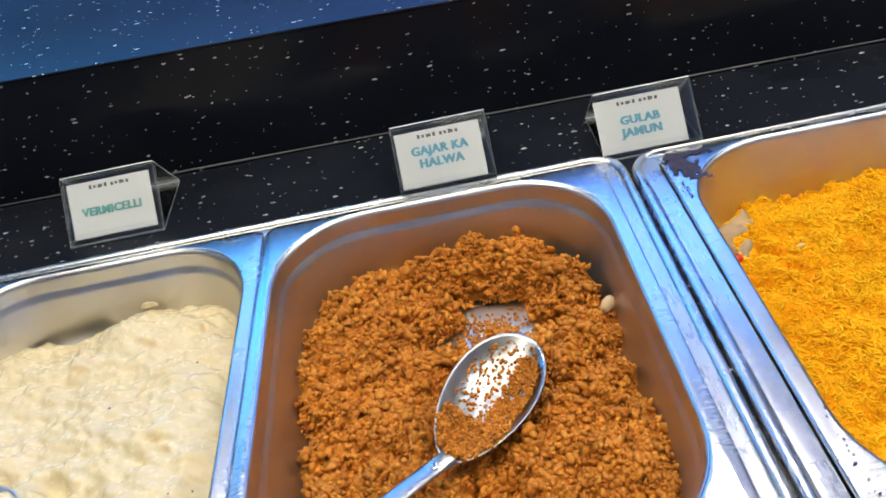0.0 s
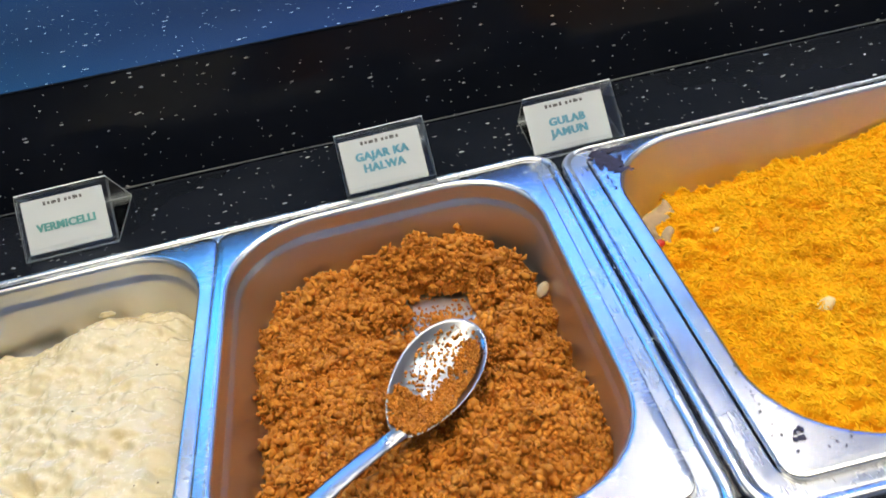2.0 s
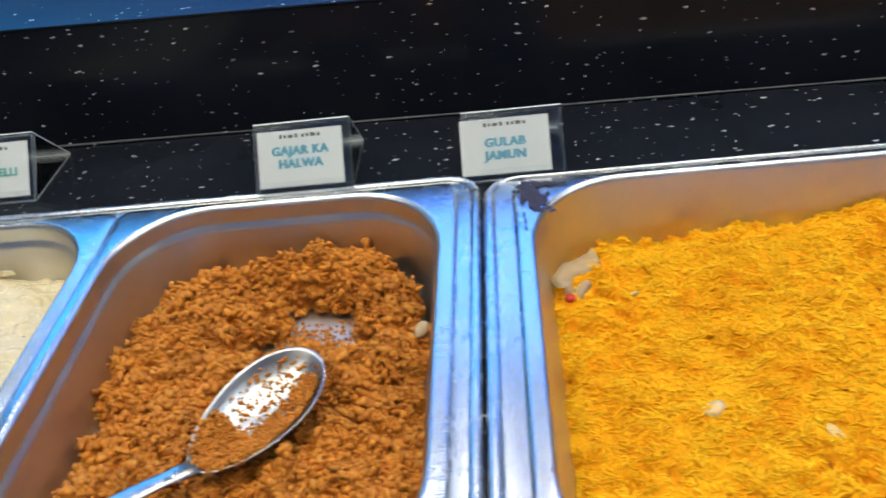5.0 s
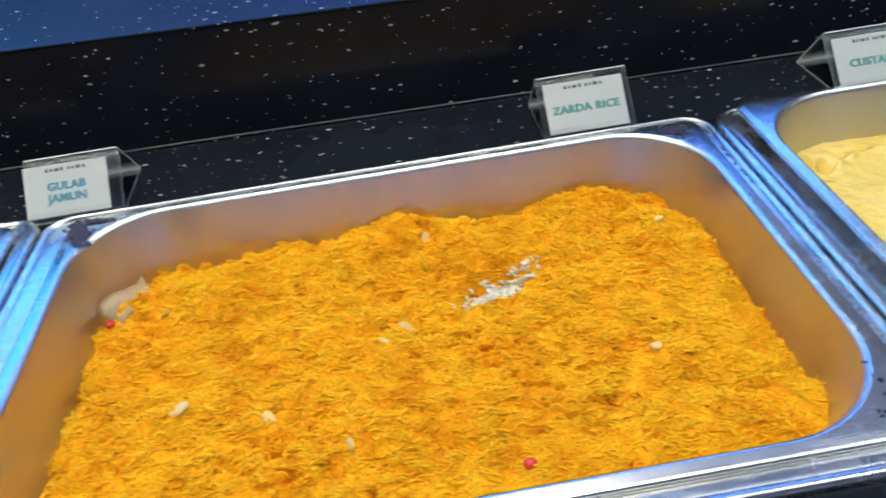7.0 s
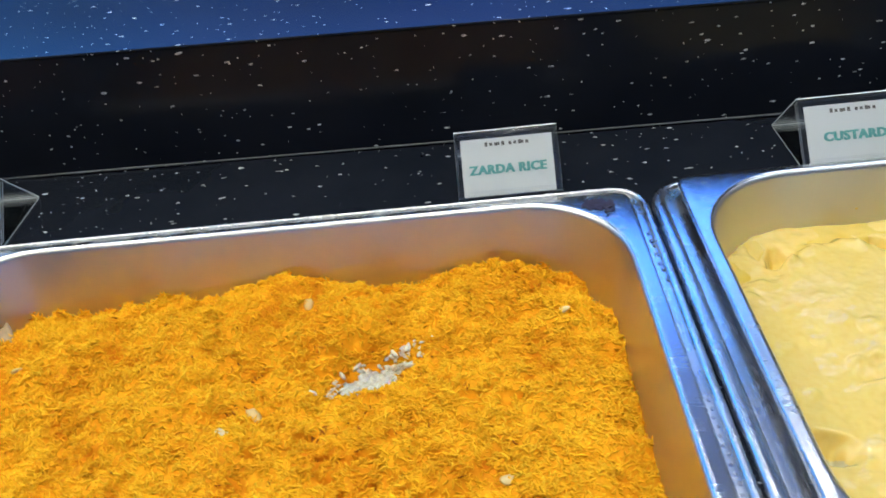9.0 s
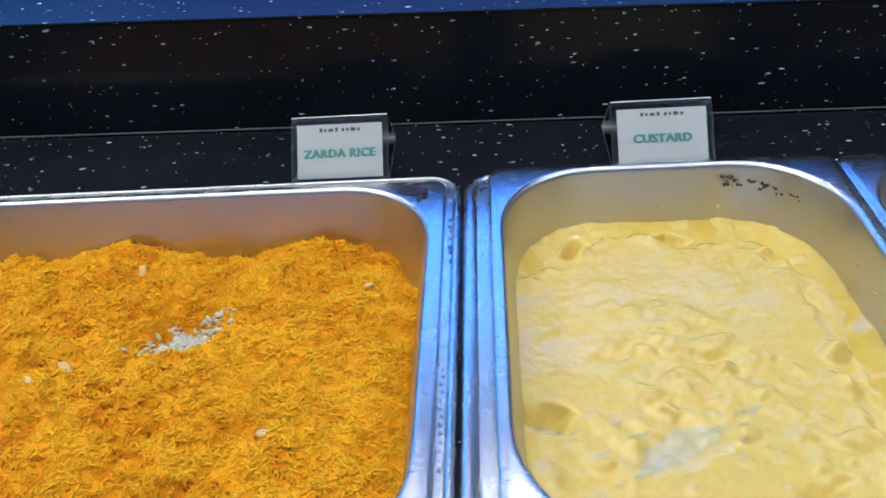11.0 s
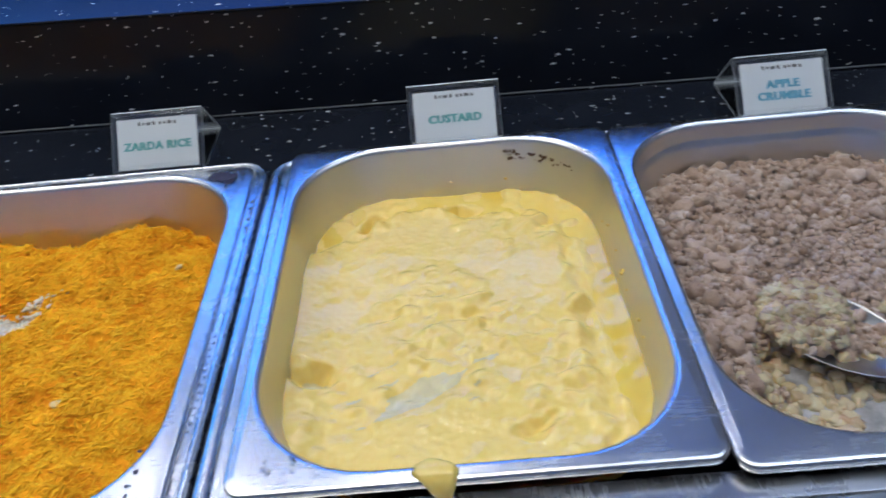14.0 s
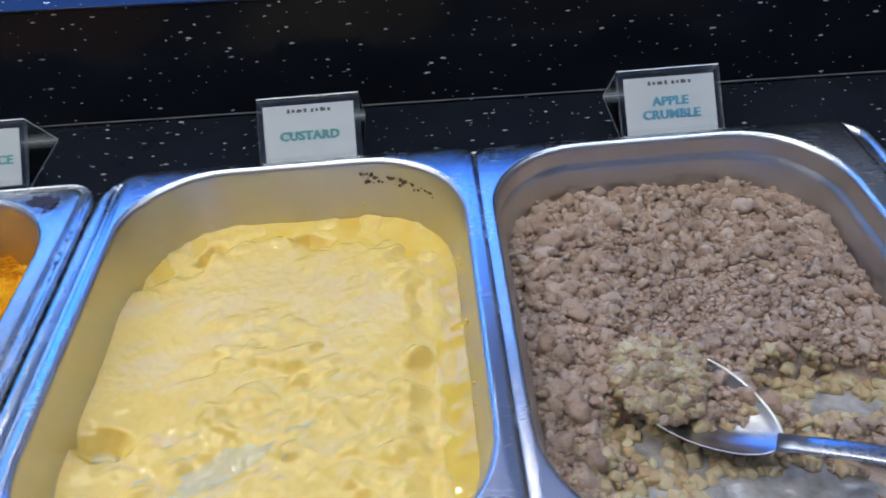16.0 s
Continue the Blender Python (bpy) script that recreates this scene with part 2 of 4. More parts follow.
def box(x0, x1, y0, y1, z0, z1, bevel=0.0, bm=None, segments=2):
    own = bm is None
    bm = bm or bmesh.new()
    vs = bmesh.ops.create_cube(bm, size=1.0)["verts"]
    for v in vs:
        v.co = Vector(((x0, x1)[v.co.x > 0], (y0, y1)[v.co.y > 0], (z0, z1)[v.co.z > 0]))
    if bevel:
        bmesh.ops.bevel(bm, geom=list({e for v in vs for e in v.link_edges}), offset=bevel, segments=segments, affect="EDGES", profile=0.5)
    return bm


def rounded(x0, x1, y0, y1, r, n=9):
    """A rounded rectangle as a ring of points, counter-clockwise."""
    pts = []
    for cx, cy, a0 in ((x1 - r, y1 - r, 0), (x0 + r, y1 - r, 90), (x0 + r, y0 + r, 180), (x1 - r, y0 + r, 270)):
        for k in range(n + 1):
            a = radians(a0 + 90 * k / n)
            pts.append((cx + r * math.cos(a), cy + r * math.sin(a)))
    return pts


def loft(rings, close_last=True):
    """rings: lists of points (x, y, z) of one length, joined to one another."""
    n = len(rings[0])
    verts = [p for ring in rings for p in ring]
    faces = []
    for i in range(len(rings) - 1):
        for k in range(n):
            a, b = i * n + k, i * n + (k + 1) % n
            faces.append((a, b, b + n, a + n))
    if close_last:
        faces.append(tuple(range((len(rings) - 1) * n, len(rings) * n)))
    return verts, faces


def ring(rect, inset, r, z):
    x0, x1, y0, y1 = rect
    return [(x, y, z) for x, y in rounded(x0 + inset, x1 - inset, y0 + inset, y1 - inset, max(r, 0.001))]


def empty(name, place, label, category, group=""):
    ob = new(name)
    ob.location = place
    return tagged(ob, label, category, group)


# ---------------------------------------------------------------- the room
def room():
    x0, x1, y0, y1, h = -3.2, 3.8, -2.6, 1.25, CEILING_Z
    tagged(part("floor", box(x0 - 0.1, x1 + 0.1, y0 - 0.1, y1 + 0.1, -0.1, 0), FLOOR), "dark tiled floor of the buffet room", "floor", kind="structure")
    tagged(part("ceiling", box(x0 - 0.1, x1 + 0.1, y0 - 0.1, y1 + 0.1, h, h + 0.1), CEIL), "white painted ceiling over the buffet", "ceiling", kind="structure")
    for name, b in (("wall_north", (x0, x1, y1, y1 + 0.1)), ("wall_south", (x0, x1, y0 - 0.1, y0)), ("wall_west", (x0 - 0.1, x0, y0 - 0.1, y1 + 0.1)), ("wall_east", (x1, x1 + 0.1, y0 - 0.1, y1 + 0.1))):
        tagged(part(name, box(*b, 0, h), WALL), "grey painted wall around the buffet", "wall", kind="structure")


room()


def ceiling_light(x, y, sx, sy, colour, strength):
    ob = empty("ceiling_light", (x, y, CEILING_Z), "recessed rectangular ceiling light with a white diffuser", "ceiling light", "ceiling lights")
    bm = bmesh.new()
    for b in ((-sx / 2 - 0.02, sx / 2 + 0.02, -sy / 2 - 0.02, -sy / 2), (-sx / 2 - 0.02, sx / 2 + 0.02, sy / 2, sy / 2 + 0.02), (-sx / 2 - 0.02, -sx / 2, -sy / 2, sy / 2), (sx / 2, sx / 2 + 0.02, -sy / 2, sy / 2)):
        box(*b, -0.02, 0, bm=bm)
    part("frame", bm, STEEL_FRAME, ob)
    part("diffuser", box(-sx / 2, sx / 2, -sy / 2, sy / 2, -0.012, -0.002), glow("diffuser_glow", colour, strength), ob, "glowing white diffuser")


for row in CEILING_LIGHTS:
    ceiling_light(*row)


def blue_panel(x0, x1, z0, z1, y, power):
    ob = empty("backlit_panel", ((x0 + x1) / 2, y, z0), "blue backlit wall panel behind the buffet counter", "light panel")
    m, nt, b = material("blue_glow")
    b.inputs["Base Color"].default_value = (0.02, 0.06, 0.3, 1)
    fade = ramp(nt, noise_tex(nt, 1.6, 3), [(0.35, (0.05, 0.20, 0.62)), (0.65, (0.08, 0.20, 0.92))])
    g = nt.nodes.new("ShaderNodeNewGeometry")
    sep = nt.nodes.new("ShaderNodeSeparateXYZ")
    nt.links.new(g.outputs["Position"], sep.inputs[0])
    along = node(nt, "ShaderNodeMapRange", **{"From Min": -0.9, "From Max": 0.0, "To Min": 0.0, "To Max": 1.0})
    nt.links.new(sep.outputs[0], along.inputs[0])
    nt.links.new(mix(nt, along.outputs[0], (0.035, 0.24, 0.62), fade), b.inputs["Emission Color"])
    rise = node(nt, "ShaderNodeMapRange", **{"From Min": z0 + 0.25, "From Max": z0 + 0.55, "To Min": 0.11 * power, "To Max": power})
    nt.links.new(sep.outputs[2], rise.inputs[0])
    nt.links.new(rise.outputs[0], b.inputs["Emission Strength"])
    w, h = (x1 - x0) / 2, z1 - z0
    part("panel", box(-w, w, -0.02, 0, 0.03, h - 0.03), m, ob, "glowing blue panel")
    bm = bmesh.new()
    for b2 in ((-w - 0.03, w + 0.03, 0, 0.03), (-w - 0.03, w + 0.03, h - 0.03, h), (-w - 0.03, -w, 0.03, h - 0.03), (w, w + 0.03, 0.03, h - 0.03)):
        box(b2[0], b2[1], -0.04, 0, b2[2], b2[3], bm=bm)
    part("frame", bm, CABINET, ob)


blue_panel(-2.2, 1.45, 1.10, 2.02, 1.248, BLUE_POWER)


def led_strip(x0, x1, y, z, count):
    ob = empty("led_strip", ((x0 + x1) / 2, y, z), "slim rail of blue lights hung over the buffet shelf", "light strip")
    w = (x1 - x0) / 2
    part("rail", box(-w, w, 0.0, 0.03, -0.05, 0.05, 0.003), CABINET, ob)
    for x in (-0.9 * w, 0.9 * w):
        part("hanger", box(x - 0.006, x + 0.006, 0.009, 0.021, 0.05, CEILING_Z - z, 0.001), STEEL_FRAME, ob)
    tube = glow("blue_tube", (0.16, 0.40, 1.0), LED_POWER)
    lit = glow("cyan_glow", (0.16, 0.62, 1.0), LED_POWER * 2.5)
    part("tube", box(-w + 0.01, w - 0.01, -0.012, -0.001, -0.042, 0.020, 0.003), tube, ob, "glowing blue light tube")
    for k in range(count):
        x = -w + 2 * w * (k + 0.5) / count
        part("led_module", box(x - 0.035, x + 0.035, -0.016, -0.002, 0.026, 0.042, 0.003), lit, ob, "glowing cyan light module")


led_strip(-2.0, 1.15, 1.185, 2.115, 13)

# ---------------------------------------------------------------- the counter
TOP = 0.894
CX0, CX1, CY0, CY1 = -1.25, 1.90, -0.47, 0.20
WELLS = [(-0.592, -0.0012), (0.0012, 0.5738), (0.5762, 1.168)]
WELL_Y = (-0.352, 0.022)


def counter():
    ob = empty("buffet_counter", (0.3, -0.15, 0), "black buffet counter with a speckled glossy worktop", "counter")
    bm = bmesh.new()
    inner0, inner1 = WELL_Y[0] + 0.02, WELL_Y[1] - 0.012
    xs = [CX0]
    for a, b in WELLS:
        xs += [a + 0.02, b - 0.02]
    xs.append(CX1)
    z0 = TOP - 0.03
    box(CX0, CX1, CY0, inner0, z0, TOP, 0.003, bm)
    box(CX0, CX1, inner1, CY1, z0, TOP, 0.0, bm)
    for i in range(0, len(xs), 2):
        box(xs[i], xs[i + 1], inner0, inner1, z0, TOP, 0.0, bm)
    for v in bm.verts:
        v.co -= Vector((0.3, -0.15, 0))
    part("worktop", bm, LAMINATE, ob, "black laminate worktop with white flecks")
    bm = bmesh.new()
    box(CX0 + 0.03, CX1 - 0.03, CY0 + 0.04, CY0 + 0.06, 0, z0, bm=bm)
    box(CX0 + 0.03, CX0 + 0.05, CY0 + 0.06, CY1, 0, z0, bm=bm)
    box(CX1 - 0.05, CX1 - 0.03, CY0 + 0.06, CY1, 0, z0, bm=bm)
    box(CX0 + 0.05, CX1 - 0.05, CY0 + 0.06, CY1, 0.60, 0.62, bm=bm)
    for v in bm.verts:
        v.co -= Vector((0.3, -0.15, 0))
    part("cabinet_body", bm, CABINET, ob)


counter()

# upper tier: riser and shelf, turned a little against the wells
RISER_Y, RISER_TURN, RISER_H, RISER_FALL = 0.1255, -1.78, 0.1096, 0.0164


def upper_tier():
    ob = empty("raised_shelf", (0.3, RISER_Y, TOP), "raised black shelf with white flecks behind the food wells", "shelf")
    ob.rotation_euler = (0, 0, radians(RISER_TURN))

    def falling(bm):
        """Lets what lies above the worktop fall a little along its length."""
        for v in bm.verts:
            if v.co.z > 0.01:
                v.co.z -= RISER_FALL * v.co.x
        return bm

    part("riser", falling(box(-1.6, 1.6, 0, 0.03, -0.03, RISER_H - 0.0025)), LAMINATE, ob, "upright black laminate riser with flecks")
    part("shelf_board", falling(box(-1.6, 1.6, 0.0302, 0.62, RISER_H - 0.022, RISER_H - 0.0025)), CABINET, ob)
    part("shelf_top", falling(box(-1.62, 1.62, -0.0005, 0.62, RISER_H - 0.0025, RISER_H, 0.0009)), LAMINATE, ob, "flat black laminate shelf with flecks")
    rings = []
    for k in range(81):
        x = -1.6 + 3.2 * k / 80
        w = 0.0006 + 0.0003 * noise.noise((x * 9, 3.3, 0))
        rings.append([(x, 0.0004, 0.002 + 2 * w), (x, -w * 1.8, 0.0018), (x, 0.0004, 0.001)])
    v, f = loft(rings, False)
    mesh_ob("sealant_bead", v, f, CAULK, ob, "thin grey sealant line")


upper_tier()

# ---------------------------------------------------------------- wells and pans
def well_frame(x0, x1, left, right, back, front):
    """A rolled steel rim; left and right scale its width, which is narrow at the back."""
    z = TOP

    def turn(inset, r, h):
        a, b, c, d = x0 + inset * left, x1 - inset * right, WELL_Y[0] + inset * front, WELL_Y[1] + back - inset * (0.5 + 40 * back)
        return [(x, y, z + h) for x, y in rounded(a, b, c, d, r)]

    rings = [turn(0.000, 0.026, -0.001), turn(0.0002, 0.026, 0.003), turn(0.0018, 0.0245, 0.0052), turn(0.0040, 0.0225, 0.0056), turn(0.0062, 0.0205, 0.0048), turn(0.0082, 0.019, 0.0030),
             turn(0.0110, 0.0165, 0.0026), turn(0.0200, 0.0125, 0.0026), turn(0.0214, 0.0115, 0.0016), turn(0.0222, 0.011, -0.003), turn(0.0226, 0.0105, -0.012)]
    cx, cy = (x0 + x1) / 2, sum(WELL_Y) / 2
    ob = empty("well_frame", (cx, cy, TOP), "rolled stainless steel rim of a food well in the counter", "well rim", "food well rims")
    for name, piece in (("rolled_bead", rings[:6]), ("ledge", rings[5:8]), ("inner_lip", rings[7:])):
        v, f = loft([[(a - cx, b - cy, c - TOP) for a, b, c in q] for q in piece], False)
        p = mesh_ob(name, v, f, STEEL_FRAME, ob)
        p.modifiers.new("sheet", "SOLIDIFY").thickness = 0.0008
        p.modifiers.new("flat", "WEIGHTED_NORMAL")
    return ob


for (a, b), sides in zip(WELLS, ((1.0, 0.95, 0.009, 1.0), (1.1, 0.76, 0.0, 1.0), (1.25, 1.15, 0.0, 1.4))):
    well_frame(a, b, *sides)


def food_pan(label, outer, opening, top, depth=0.066, r_open=0.070, step=True):
    """A steel pan: flange with turned-down edge, rounded opening, stacking step and tapered sides."""
    x0, x1, y0, y1 = opening
    o = outer
    rings = [ring(o, 0.0000, 0.012, top - 0.0048), ring(o, 0.0001, 0.012, top - 0.0028), ring(o, 0.0007, 0.0112, top - 0.0020), ring(o, 0.0019, 0.0100, top - 0.0015),
             ring(o, 0.0036, 0.0090, top - 0.0012), ring(o, 0.0054, 0.0080, top - 0.0009)]
    q = (x0, x1, y0, y1)
    rings += [ring(q, -0.0034, r_open + 0.003, top), ring(q, -0.0022, r_open + 0.002, top), ring(q, -0.0006, r_open, top - 0.0007), ring(q, 0.0006, r_open, top - 0.0024), ring(q, 0.0012, r_open, top - 0.0045),
              ring(q, 0.0018, r_open, top - 0.0140), ring(q, 0.0026, r_open, top - 0.0165), ring(q, 0.0042, r_open - 0.002, top - 0.0185), ring(q, 0.0054, r_open - 0.003, top - 0.0220),
              ring(q, 0.0110, r_open - 0.004, top - depth + 0.012), ring(q, 0.0135, r_open - 0.006, top - depth + 0.005),
              ring(q, 0.0190, r_open - 0.014, top - depth + 0.0010), ring(q, 0.0260, r_open - 0.018, top - depth)]
    if not step:
        rings = rings[:11] + rings[15:]
    cx, cy = (o[0] + o[1]) / 2, (o[2] + o[3]) / 2
    ob = empty("food_pan", (cx, cy, top), label, "food pan", "steel food pans")
    for i, flat in ((2, 0.0007), (3, 0.0), (4, 0.0), (5, 0.0)):
        rings[i] = [(a, b, c if b > cy else 0.3 * c + 0.7 * (top - flat)) for a, b, c in rings[i]]
    local = [[(a - cx, b - cy, c - top) for a, b, c in q2] for q2 in rings]
    for name, piece, closed in (("flange", local[:9], False), ("basin", local[8:], True)):
        v, f = loft(piece, closed)
        p = mesh_ob(name, v, f, STEEL_BASIN if closed else STEEL, ob)
        sheet = p.modifiers.new("sheet", "SOLIDIFY")
        sheet.thickness = 0.0009
        p.modifiers.new("flat", "WEIGHTED_NORMAL")
    return ob


Z_A, Z_B, Z_C = 0.9035, 0.9010, 0.9095
OPEN = {
    "vermicelli": (-0.560, -0.310, -0.316, 0.008),
    "halwa": (-0.288, -0.031, -0.316, 0.008),
    "zarda": (0.037, 0.550, -0.323, 0.006),
    "custard": (0.605, 0.850, -0.313, 0.006),
    "crumble": (0.871, 1.122, -0.313, 0.006),
}
food_pan("half-size steel pan of creamy vermicelli pudding", (-0.572, -0.29885, -0.331, 0.017), OPEN["vermicelli"], Z_A)
food_pan("half-size steel pan of orange carrot pudding with a spoon", (-0.29875, -0.019, -0.331, 0.017), OPEN["halwa"], Z_A)
food_pan("full-size steel pan of orange sweet rice with burnt spots", (0.025, 0.5625, -0.335, 0.016), OPEN["zarda"], Z_B, step=False)
food_pan("half-size steel pan of yellow custard with a drip", (0.596, 0.86145, -0.324, 0.016), OPEN["custard"], Z_C, step=False)
food_pan("half-size steel pan of brown apple crumble", (0.8615, 1.146, -0.330, 0.016), OPEN["crumble"], Z_C - 0.002)

# ---------------------------------------------------------------- food
rng = np.random.default_rng(7)


def wall_distance(x, y, op, z, top, depth=0.066):
    """How far a point lies inside the pan's wall at height z."""
    inset = 0.0058 + (0.0110 - 0.0058) * np.clip((top - z - 0.0205) / (depth - 0.0325), 0, 1)
    x0, x1, y0, y1 = op[0] + inset, op[1] - inset, op[2] + inset, op[3] - inset
    r = 0.064
    qx = np.abs(x - (x0 + x1) / 2) - ((x1 - x0) / 2 - r)
    qy = np.abs(y - (y0 + y1) / 2) - ((y1 - y0) / 2 - r)
    return r - np.hypot(np.maximum(qx, 0), np.maximum(qy, 0)) - np.minimum(np.maximum(qx, qy), 0)


def polygon_distance(x, y, poly):
    """Signed distance to a closed outline, positive inside."""
    p = np.array(poly)
    q = np.roll(p, -1, 0)
    best = np.full(x.shape, 9.0)
    inside = np.zeros(x.shape, bool)
    for (ax, ay), (bx, by) in zip(p, q):
        dx, dy = bx - ax, by - ay
        t = np.clip(((x - ax) * dx + (y - ay) * dy) / (dx * dx + dy * dy), 0, 1)
        best = np.minimum(best, np.hypot(x - ax - t * dx, y - ay - t * dy))
        if dy:
            inside ^= ((ay > y) != (by > y)) & (x < dx * (y - ay) / dy + ax)
    return np.where(inside, best, -best)


def lumps(x, y, size, seed, octaves=3):
    """Smooth value noise in the plane, about -1 to 1."""
    out = np.zeros(x.shape)
    amp = 1.0
    for k in range(octaves):
        g = np.random.default_rng(seed + k).uniform(-1, 1, (64, 64))
        u, v = (x + 3) / size, (y + 3) / size
        iu, iv = np.floor(u).astype(int), np.floor(v).astype(int)
        fu, fv = u - iu, v - iv
        fu, fv = fu * fu * (3 - 2 * fu), fv * fv * (3 - 2 * fv)
        a = g[iu % 64, iv % 64] * (1 - fu) + g[(iu + 1) % 64, iv % 64] * fu
        b = g[iu % 64, (iv + 1) % 64] * (1 - fu) + g[(iu + 1) % 64, (iv + 1) % 64] * fu
        out += amp * (a * (1 - fv) + b * fv)
        size, amp = size / 2, amp / 2
    return out


def hollow(x, y, cx, cy, rx, ry, turn=0.0):
    """One at a hollow's middle, nought at its edge."""
    c, s = math.cos(radians(turn)), math.sin(radians(turn))
    u = ((x - cx) * c + (y - cy) * s) / rx
    v = (-(x - cx) * s + (y - cy) * c) / ry
    d = np.clip(1 - np.hypot(u, v), 0, 1)
    return d * d * (3 - 2 * d)


def field(name, op, height, edge, mat, step=0.0018, parent=None, label=""):
    """A mass of food as a sheet of height(x, y), kept where edge(x, y) is above nought, with a skirt down to the pan's floor."""
    nx, ny = int((op[1] - op[0]) / step), int((op[3] - op[2]) / step)
    xs, ys = np.linspace(op[0], op[1], nx), np.linspace(op[2], op[3], ny)
    X, Y = np.meshgrid(xs, ys, indexing="ij")
    Z, E = height(X, Y), edge(X, Y)
    keep = E > 0
    index = -np.ones(X.shape, int)
    index[keep] = np.arange(keep.sum())
    verts = np.stack([X[keep], Y[keep], Z[keep]], 1)
    q = keep[:-1, :-1] & keep[1:, :-1] & keep[1:, 1:] & keep[:-1, 1:]
    faces = np.stack([index[:-1, :-1][q], index[1:, :-1][q], index[1:, 1:][q], index[:-1, 1:][q]], 1)
    return mesh_ob(name, verts.tolist(), faces.tolist(), mat, parent, label)


def scatter(name, places, sizes, shape, mat, parent, label="", squash=(1, 1, 1), lie=None, jag=0.0, smooth=True):
    """Many small pieces in one mesh. shape: (verts, faces) of one piece; lie: how much of a full tumble each piece gets."""
    sv, sf = np.array(shape[0]), np.array(shape[1])
    n, m = len(places), len(sv)
    a = rng.normal(size=(n, 4))
    if lie is not None:
        yaw = rng.uniform(0, 2 * np.pi, n)
        tip = rng.normal(0, lie, n)
        a = np.stack([np.cos(yaw / 2) * np.cos(tip / 2), np.sin(yaw / 2) * np.sin(tip / 2) * -1, np.cos(yaw / 2) * np.sin(tip / 2), np.sin(yaw / 2) * np.cos(tip / 2)], 1)
    a /= np.linalg.norm(a, axis=1)[:, None]
    w, x, y, z = a.T
    R = np.stack([1 - 2 * (y * y + z * z), 2 * (x * y - z * w), 2 * (x * z + y * w), 2 * (x * y + z * w), 1 - 2 * (x * x + z * z), 2 * (y * z - x * w), 2 * (x * z - y * w), 2 * (y * z + x * w), 1 - 2 * (x * x + y * y)], 1).reshape(n, 3, 3)
    local = sv[None] * np.array(squash)[None, None] * (1 + rng.uniform(-jag, jag, (n, m, 1)))
    local = local * sizes[:, None, None]
    P = np.einsum("nij,nmj->nmi", R, local) + places[:, None, :]
    F = (sf[None] + (np.arange(n) * m)[:, None, None]).reshape(-1, sf.shape[1])
    return mesh_ob(name, P.reshape(-1, 3).tolist(), F.tolist(), mat, parent, label, smooth=smooth, kind="stuff")


def ico(level):
    bm = bmesh.new()
    bmesh.ops.create_icosphere(bm, subdivisions=level, radius=1.0)
    out = [tuple(v.co) for v in bm.verts], [tuple(v.index for v in f.verts) for f in bm.faces]
    bm.free()
    return out


ICO1, ICO2, ICO3 = ico(1), ico(2), ico(3)


def shred(sides=3, spans=4):
    """A thin curved shred, two units long, pointed at both ends."""
    v, f = [(-1.0, 0.10, 0.0)], []
    for i in range(spans):
        t = -0.8 + 1.6 * i / (spans - 1)
        w = 0.25 * (1 - 0.45 * t * t)
        for k in range(sides):
            a = 2 * math.pi * k / sides
            v.append((t, 0.34 * t * t - 0.15 + w * math.cos(a), 0.16 * t + w * math.sin(a)))
    v.append((1.0, 0.14, 0.22))
    for k in range(sides):
        m = (k + 1) % sides
        f.append((0, 1 + m, 1 + k))
        for i in range(spans - 1):
            a, b = 1 + i * sides, 1 + (i + 1) * sides
            f += [(a + k, a + m, b + m), (a + k, b + m, b + k)]
        last = 1 + (spans - 1) * sides
        f.append((last + k, last + m, len(v) - 1))
    return v, f


GRAIN = shred()


def clump(count, seed):
    """A crumb of several lobes grown together."""
    r = random.Random(seed)
    v, f = [], []
    for k in range(count):
        base, q = len(v), 0.72 - 0.08 * k
        c = [0.62 * r.uniform(-1, 1) for _ in range(3)] if k else [0, 0, 0]
        v += [(c[0] + q * a, c[1] + q * b, c[2] + q * d) for a, b, d in ICO1[0]]
        f += [tuple(base + i for i in t) for t in ICO1[1]]
    return v, f


CLUMP = clump(5, 3)


def ragged(count, seed):
    """A torn crumb: short flat lobes that point every way."""
    r = random.Random(seed)
    v, f = [], []
    for k in range(count):
        base = len(v)
        c = Vector([0.75 * r.uniform(-1, 1) for _ in range(3)]) if k else Vector((0, 0, 0))
        turn = Matrix.Rotation(r.uniform(0, 6.3), 3, Vector((r.uniform(-1, 1), r.uniform(-1, 1), 0.3)))
        q = Vector((r.uniform(0.5, 0.75), r.uniform(0.38, 0.55), r.uniform(0.34, 0.5)))
        v += [tuple(c + turn @ Vector((q.x * a, q.y * b, q.z * d))) for a, b, d in ICO1[0]]
        f += [tuple(base + i for i in t) for t in ICO1[1]]
    return v, f


RAGGED = ragged(7, 5)


def boulder(seed):
    """A rough lump with pits and knobs."""
    out = []
    for a, b, c in ICO3[0]:
        k = 1 + 0.34 * noise.noise((a * 1.3 + seed, b * 1.3, c * 1.3)) + 0.26 * noise.noise((a * 3.1, b * 3.1 + seed, c * 3.1)) + 0.20 * noise.noise((a * 7, b * 7, c * 7 + seed))
        out.append((a * k, b * k, c * k * 0.9))
    return out, ICO3[1]


